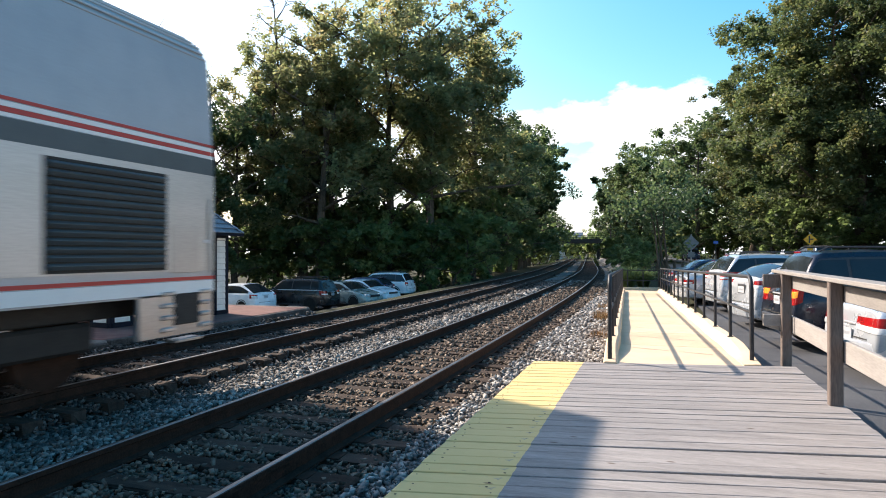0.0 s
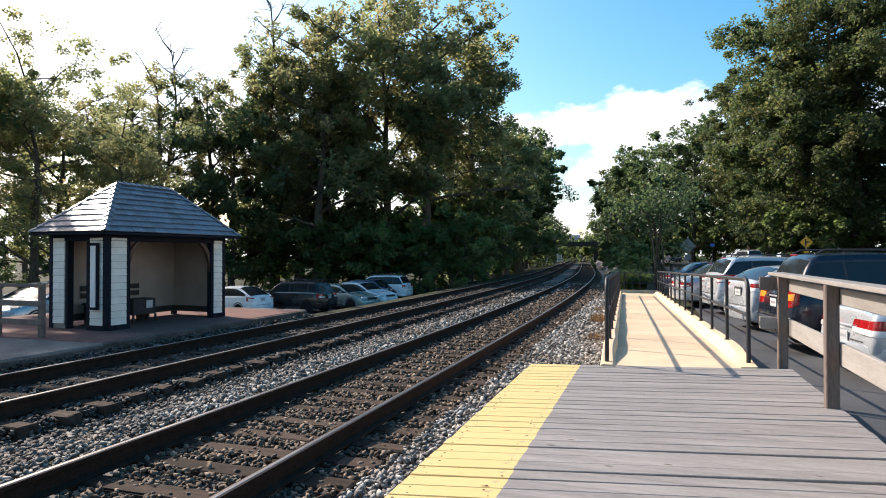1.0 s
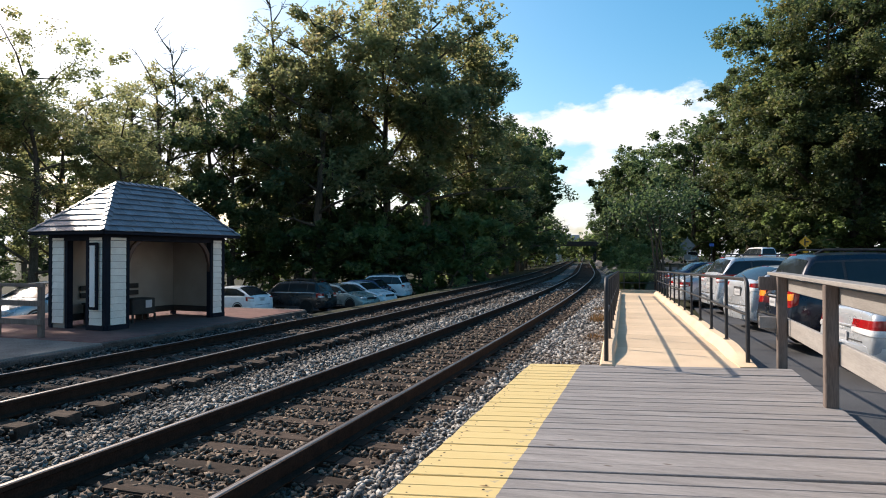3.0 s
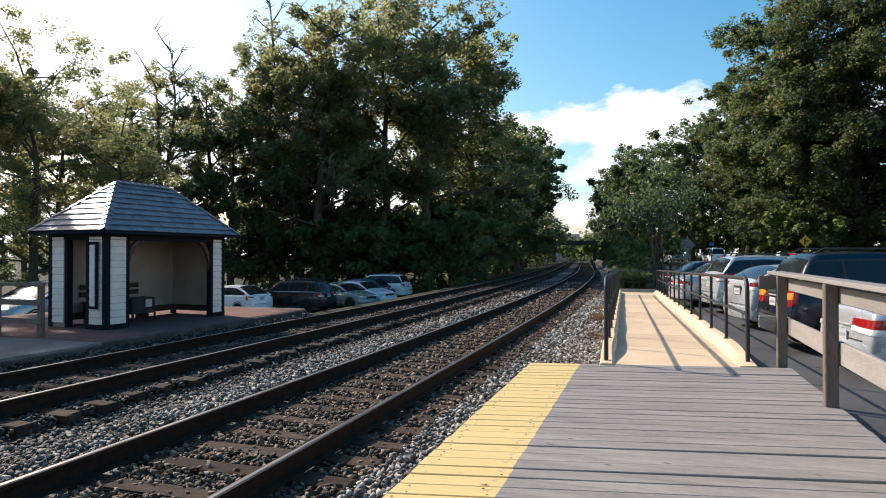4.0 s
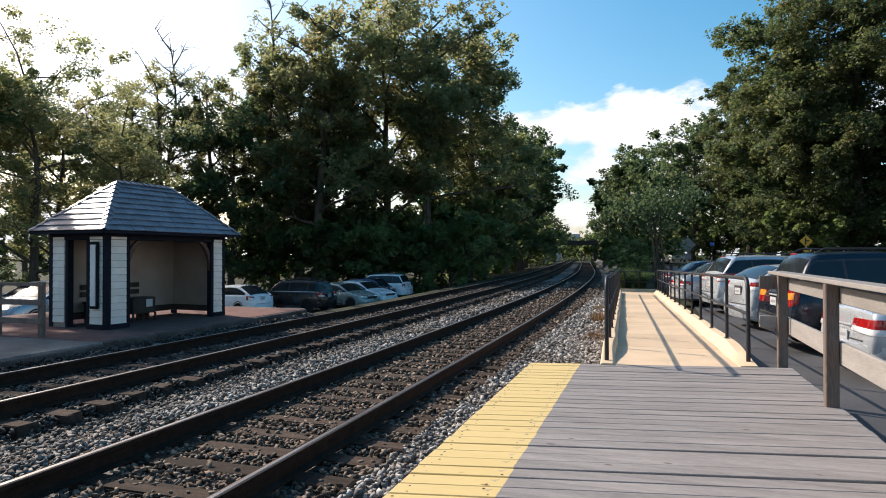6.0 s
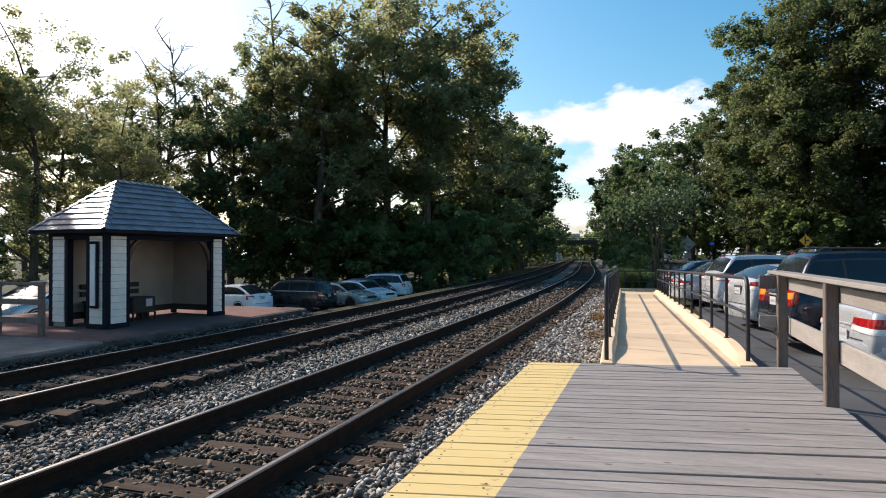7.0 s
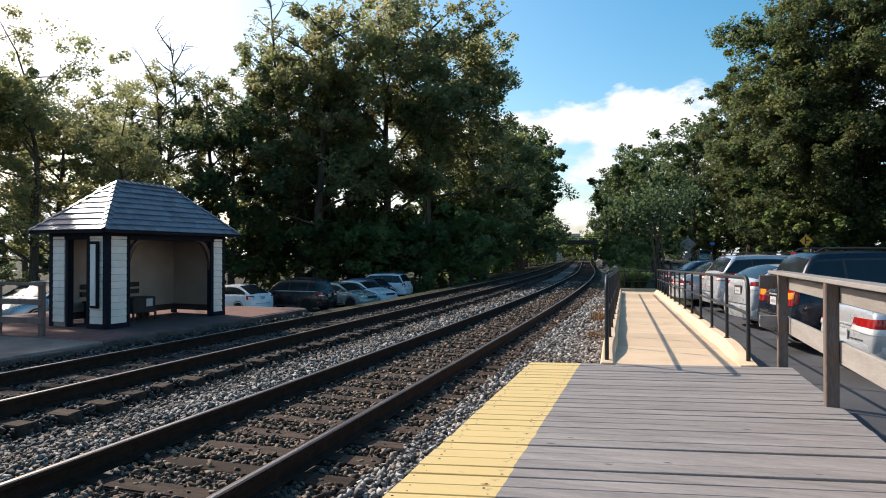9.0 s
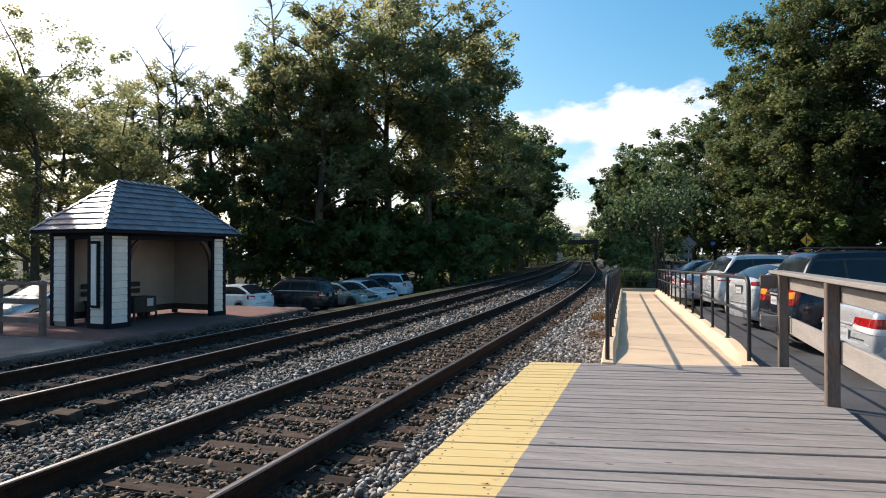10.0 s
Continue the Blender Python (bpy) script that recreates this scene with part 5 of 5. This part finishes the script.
    rad = np.array([w for _, w in centres]) * rng.uniform(0.5, 1.4, len(centres)) * spread * 0.135 * slim
    n = len(c) * leaves
    idx = np.repeat(np.arange(len(c)), leaves)
    d = rng.normal(size=(n, 3)); d /= np.linalg.norm(d, axis=1, keepdims=True)
    rr = rng.random(n) ** 0.45
    pos = c[idx] + d * (rr * rad[idx])[:, None] * np.array((1.12, 1.12, 0.9))
    # a leaf spray: a kite folded along its middle
    u = rng.normal(size=(n, 3)); u[:, 2] *= 0.6; u /= np.linalg.norm(u, axis=1, keepdims=True)
    w = np.cross(u, rng.normal(size=(n, 3)) + np.array((0, 0, 1.2))); w /= np.linalg.norm(w, axis=1, keepdims=True) + 1e-6
    s = size * rng.uniform(0.5, 1.25, n)[:, None]
    V = np.stack([pos - u * s * 0.6, pos + w * s * 0.36, pos + u * s * 0.6, pos - w * s * 0.36], 1).reshape(-1, 3)
    F = np.arange(n * 4).reshape(-1, 4)
    quick_mesh("crown", V, F, material or M_LEAF, t)
    return t


oak = tree_parts("tree", 11, 23, 7.0, clumps=520, leaves=56, size=0.29, slim=0.86, label="tall leafy oak with olive and yellowing foliage")
oak_b = tree_parts("tree", 12, 24, 6.2, 0.15, clumps=500, leaves=56, size=0.29, slim=0.86, label="tall leafy tree with drooping olive foliage")
big_oak = tree_parts("tree", 31, 31, 10.0, 0.08, clumps=640, leaves=88, size=0.34, slim=0.82, material=M_OAK, label="very large dark green oak behind the street")
big_oak_b = tree_parts("tree", 37, 31, 9.0, 0.06, clumps=640, leaves=88, size=0.34, slim=0.82, material=M_OAK, label="very large spreading oak, dark green and turning brown")
ash = tree_parts("tree", 13, 18, 4.6, 0.2, clumps=150, leaves=76, size=0.24, slim=0.9, label="slender tree with thin open foliage against the sky")
elm = tree_parts("tree", 14, 15, 5.2, 0.06, clumps=250, leaves=64, size=0.33, slim=0.92, twigs=3, material=M_GREEN, label="rounded mid-height tree with dense green foliage")
linden = tree_parts("tree", 21, 13.5, 4.6, 0.16, clumps=165, leaves=130, size=0.15, slim=1.0, label="light open tree with small leaves near the platform")
bush = tree_parts("bush", 15, 4.2, 2.7, 0.02, clumps=100, leaves=41, size=0.29, twigs=2, material=M_LEAF2, label="dense green bush under the trees", category="bush")


def bare_tree(x, y, h):
    t = thing("bare_tree", pose(x, y, land(x, y)), "leafless grey tree standing behind the leafy ones", "tree")
    rnd = random.Random(5)
    trunk = [Vector((0.25 * math.sin(i * 1.3), 0.2 * math.cos(i), h * i / 8 - 0.2)) for i in range(9)]
    part("trunk", tube(trunk, [0.26 * (1 - 0.92 * i / 8) for i in range(9)], 8), M_BARK, t, smooth=True)
    for k in range(16):
        f = 0.5 + 0.48 * k / 16
        a = trunk[int(f * 8)].lerp(trunk[min(8, int(f * 8) + 1)], f * 8 - int(f * 8))
        az = k * 2.4
        ln = rnd.uniform(1.6, 3.6) * (1.25 - f * 0.7)
        d = Vector((math.cos(az), math.sin(az), rnd.uniform(0.5, 1.1)))
        bm = tube([a, a + d * ln * 0.5, a + d * ln + Vector((0, 0, 0.3))], [0.07, 0.045, 0.012], 5)
        for q in range(5):
            o = a + d * ln * rnd.uniform(0.3, 0.95)
            e = o + Vector((rnd.gauss(0, 1), rnd.gauss(0, 1), rnd.gauss(0.5, 0.6))) * 0.7
            tube([o, o.lerp(e, 0.5) + Vector((0, 0, 0.08)), e], [0.03, 0.02, 0.007], 4, bm)
        part("limb", bm, M_BARK, t, smooth=True)


bare_tree(-28.6, 42.4, 24.5)
bare_tree(-34.9, 38.6, 20.0)


def weeds(x, y, r, n, h, seed):
    """A tuft of dry grass and weeds growing out of the ballast."""
    rng = np.random.default_rng(seed)
    a, d = rng.uniform(0, 6.28, n), r * np.sqrt(rng.random(n))
    p = np.stack([d * np.cos(a), d * np.sin(a), np.zeros(n)], 1)
    hh = h * rng.uniform(0.4, 1.1, n)
    lean = rng.normal(0, 0.35, (n, 2)) * hh[:, None]
    side = rng.normal(size=(n, 2)); side /= np.linalg.norm(side, axis=1, keepdims=True)
    side = np.concatenate([side * 0.008, np.zeros((n, 1))], 1)
    midp = p + np.concatenate([lean * 0.4, (hh * 0.6)[:, None]], 1)
    tip = p + np.concatenate([lean, hh[:, None]], 1)
    V = np.stack([p - side, p + side, midp + side * 0.8, midp - side * 0.8, midp - side * 0.8, midp + side * 0.8, tip + side * 0.1, tip - side * 0.1], 1).reshape(-1, 3)
    ob = quick_mesh("weeds", V, np.arange(n * 8).reshape(-1, 4), M_DRYGRASS, None, "dry brown grass growing beside the ramp", "weeds", "stuff")
    ob.matrix_world = pose(x, y, land(x, y) + 0.03)


def grass_clump(x, y, h, seed):
    """An arching clump of ornamental grass: bent blades fanning out of one root."""
    rng = np.random.default_rng(seed)
    n = 900
    a, lean = rng.uniform(0, 6.28, n), np.abs(rng.normal(0.35, 0.28, n)) * h
    hh = h * rng.uniform(0.6, 1.1, n)
    out = np.stack([np.cos(a), np.sin(a), np.zeros(n)], 1)
    side = np.stack([-np.sin(a), np.cos(a), np.zeros(n)], 1) * 0.011
    root = out * rng.uniform(0, 0.25, n)[:, None]
    up = np.array((0, 0, 1.0))
    p1 = root + out * (lean * 0.3)[:, None] + up * (hh * 0.65)[:, None]
    p2 = root + out * lean[:, None] + up * hh[:, None]
    p3 = root + out * (lean * 1.7)[:, None] + up * (hh * 0.85)[:, None]
    rows = [(root, 1.0), (p1, 0.9), (p2, 0.6), (p3, 0.1)]
    V, F = [], []
    for p, w in rows:
        V += [p - side * w, p + side * w]
    V = np.stack(V, 1).reshape(-1, 3)
    base = np.arange(n)[:, None, None] * 8
    F = (base + np.array([(0, 1, 3, 2), (2, 3, 5, 4), (4, 5, 7, 6)])[None]).reshape(-1, 4)
    t = thing("ornamental_grass", pose(x, y, land(x, y)), "tall yellow-green clump of arching ornamental grass", "grass clump", "grasses at the foot of the ramp")
    quick_mesh("blades", V, F, M_LEAF2, t)


grass_clump(-1.2, 31.9, 1.05, 3)
grass_clump(-0.5, 32.7, 0.9, 4)


def slim_trunk(x, y, h, lean, seed):
    """A young many-stemmed tree, mostly bare below."""
    rnd = random.Random(seed)
    t = thing("young_tree", pose(x, y, land(x, y)), "young tree of several thin dark stems", "tree")
    for k in range(4):
        dx, dy = rnd.uniform(-.6, .6) + lean, rnd.uniform(-.5, .5)
        pts = [Vector((0.12 * k - 0.2, 0.05 * k, -0.1)), Vector((0.12 * k - 0.2 + dx * 0.3, dy * 0.3, h * 0.35)), Vector((dx * 0.7, dy * 0.7, h * 0.7)), Vector((dx * 1.3, dy, h * rnd.uniform(0.9, 1.1)))]
        part("stem", tube(pts, [0.07, 0.055, 0.04, 0.015], 6), M_BARK, t, smooth=True)
    rng = np.random.default_rng(seed)
    n = 2600
    c = rng.normal(0, 1, (26, 3)) * np.array((1.1, 1.1, 0.75)) + np.array((lean * 0.7, 0, h * 0.92))
    pos = c[rng.integers(0, 26, n)] + rng.normal(0, 0.33, (n, 3))
    u = rng.normal(size=(n, 3)); u /= np.linalg.norm(u, axis=1, keepdims=True)
    w = np.cross(u, rng.normal(size=(n, 3))); w /= np.linalg.norm(w, axis=1, keepdims=True) + 1e-6
    q = rng.uniform(0.07, 0.13, n)[:, None]
    quick_mesh("crown", np.stack([pos - u * q, pos + w * q * 0.6, pos + u * q, pos - w * q * 0.6], 1).reshape(-1, 3), np.arange(n * 4).reshape(-1, 4), M_GREEN, t)


slim_trunk(0.45, 33.4, 4.4, -0.3, 6)


weeds(-1.22, 16.9, 0.32, 230, 0.28, 1)
weeds(-1.1, 13.6, 0.2, 50, 0.14, 2)
weeds(-1.4, 20.5, 0.35, 110, 0.2, 3)


def plant(src, spots):
    for i, (x, y, scale, turn) in enumerate(spots):
        m = pose(x, y, land(x, y) - 0.05, 0, 0, turn)
        if i == 0:
            src.matrix_world = m
            src.scale = (scale, scale, scale)
        else:
            src_scale = src.scale.copy()
            src.scale = (scale, scale, scale * (0.94 + 0.03 * (i % 5)))
            copy_thing(src, m)
            src.scale = src_scale


plant(oak, [(-20.8, 47.0, 1.06, 10), (-17.5, 48.5, 1.11, 130), (-30.5, 46, 0.88, 260)])
plant(big_oak, [(18.2, 80.0, 1.0, 165), (27.5, 76.0, 1.1, 200), (38, 74, 1.04, 20)])
plant(oak_b, [(-24.8, 45.2, 0.80, 40), (-15.8, 54.5, 0.98, 200), (-26.5, 43.5, 0.86, 120)])
plant(big_oak_b, [(21.5, 79, 1.04, 300), (16.1, 84, 1.14, 20), (13.5, 99.0, 0.9, 90), (33, 73, 1.06, 160)])
plant(linden, [(-26.0, 20.5, 0.95, 15), (-28.4, 24.0, 0.92, 135), (-23.8, 23.4, 0.74, 40), (-30.5, 19.5, 1.0, 140)])
plant(ash, [(-34.1, 37.1, 1.0, 0), (-38.7, 38.5, 1.0, 90), (-42, 41.0, 0.95, 180), (-24.6, 42.6, 1.3, 220), (-31.5, 39.0, 0.93, 300)])
plant(elm, [(-30.0, 39.5, 1.0, 0), (-15.6, 60.5, 1.05, 70), (-15.2, 67.5, 1.1, 140), (-15.8, 76.0, 1.1, 200), (-19.0, 90.0, 1.0, 260),
            (-3.2, 91.0, 0.98, 30), (0.2, 88.0, 1.0, 100), (-2.0, 99.0, 1.1, 170), (-40.5, 31.0, 0.80, 230),
            # the elm at (-30.0, 14.5) is added out of view to shade the pad
            (-30.0, 14.5, 1.1, 75), (-36.0, 21.0, 0.95, 250),
            (-4.5, 118, 1.0, 20), (6.9, 114.0, 1.65, 310), (-30, 120, 1.0, 60), (-16.6, 84, 1.2, 45), (-19.0, 98, 1.3, 190), (-25, 112, 1.1, 230),
            # the four with negative y are unseen, added behind the camera to darken reflections
            (-23.5, 128, 1.15, 70), (-10.4, 163, 1.15, 150), (-24, -26, 1.2, 20), (-8, -42, 1.3, 90), (12, -40, 1.3, 210), (30, -20, 1.3, 270),
            (5, 126, 1.3, 5), (11, 120, 1.3, 65), (16, 111, 1.3, 125), (21, 104, 1.3, 185), (-5, 132, 1.2, 245),
            (-27, 48, 0.8, 10), (-22.0, 50, 0.75, 110), (-17.0, 53, 0.6, 310),
            (15.0, 91, 1.1, 25), (16.0, 84.5, 1.1, 85), (22.5, 82, 1.1, 145), (29, 80, 1.1, 205), (36, 77, 1.2, 265)])
plant(bush, [(-34 + 2.4 * i, 41.0 + 0.9 * math.sin(i * 2.1) + 0.5 * i, 1.15 + 0.35 * math.sin(i * 1.7) ** 2, 50 * i) for i in range(9)]
      + [(-27 + 2.3 * i, 47.0 + 1.2 * i, 1.5 + 0.2 * (i % 2), 31 * i) for i in range(6)]
      + [(-16.4 - 0.5 * i, 52 + 5.5 * i, 0.9 + 0.3 * math.sin(i * 2.3) ** 2, 70 * i) for i in range(8)]
      + [(-1.5 + 0.5 * math.sin(i * 2), 36 + 6 * i, 0.42 + 0.1 * (i % 3), 40 * i) for i in range(5)]
      + [(13.6 + 3.2 * i, 79.5 - 0.9 * i, 1.5 + 0.3 * math.sin(i * 1.3), 61 * i) for i in range(7)]
      + [(6.5 + 3.0 * i, 123 - 3.2 * i, 1.7, 39 * i) for i in range(7)] + [(-2.5 + 1.2 * i, 106 - 3.5 * i, 1.0, 83 * i) for i in range(3)]
      + [(24.0 + 5.0 * i, 92 - 1.5 * i, 2.2, 47 * i) for i in range(6)]
      + [(-24 - 2.5 * i, 182 - 3 * i, 1.6, 20 * i) for i in range(2)]
      + [(-16.5 + 2.3 * i, 172 - 2.0 * (i % 2), 1.5 + 0.2 * (i % 2), 77 * i) for i in range(4)]
      + [(-22.5 + 2.8 * i, 187 - 1.5 * (i % 2), 1.2 + 0.2 * (i % 3), 53 * i) for i in range(4)]
      + [(3.0 + 3.6 * i, 166 - 1.5 * (i % 2), 1.9 + 0.2 * (i % 3), 43 * i) for i in range(4)]
      + [(-18.6 - 0.9 * i, 100 + 9.5 * i, 1.4 + 0.15 * i, 29 * i) for i in range(4)]
      + [(-17.6 - 0.3 * i, 58 + 9 * i, 1.75 + 0.2 * (i % 2), 97 * i) for i in range(4)]
      + [(-6.0 + 1.9 * i, 84 + 1.5 * (i % 2), 0.85, 61 * i) for i in range(5)])


# ---- what moves ----
def motions():
    walk(train, [(0, pose(-7.35, 7.15, RAIL_Z)), (10, pose(-7.35, 7.15 - 360, RAIL_Z))])

    for car, s0, v in ((drive_a, 114.1, 11.5), (drive_b, 86.7, 12.0), (drive_c, 16.9, 13.8), (drive_d, 150.5, 12.0)):
        rows = []
        for k in range(21):
            x, y, a = on_street(s0 + v * 0.5 * k)
            rows.append((0.5 * k, pose(x, y, land(x, y) + 0.085, 0, 0, math.degrees(a))))
        walk(car, rows)


motions()
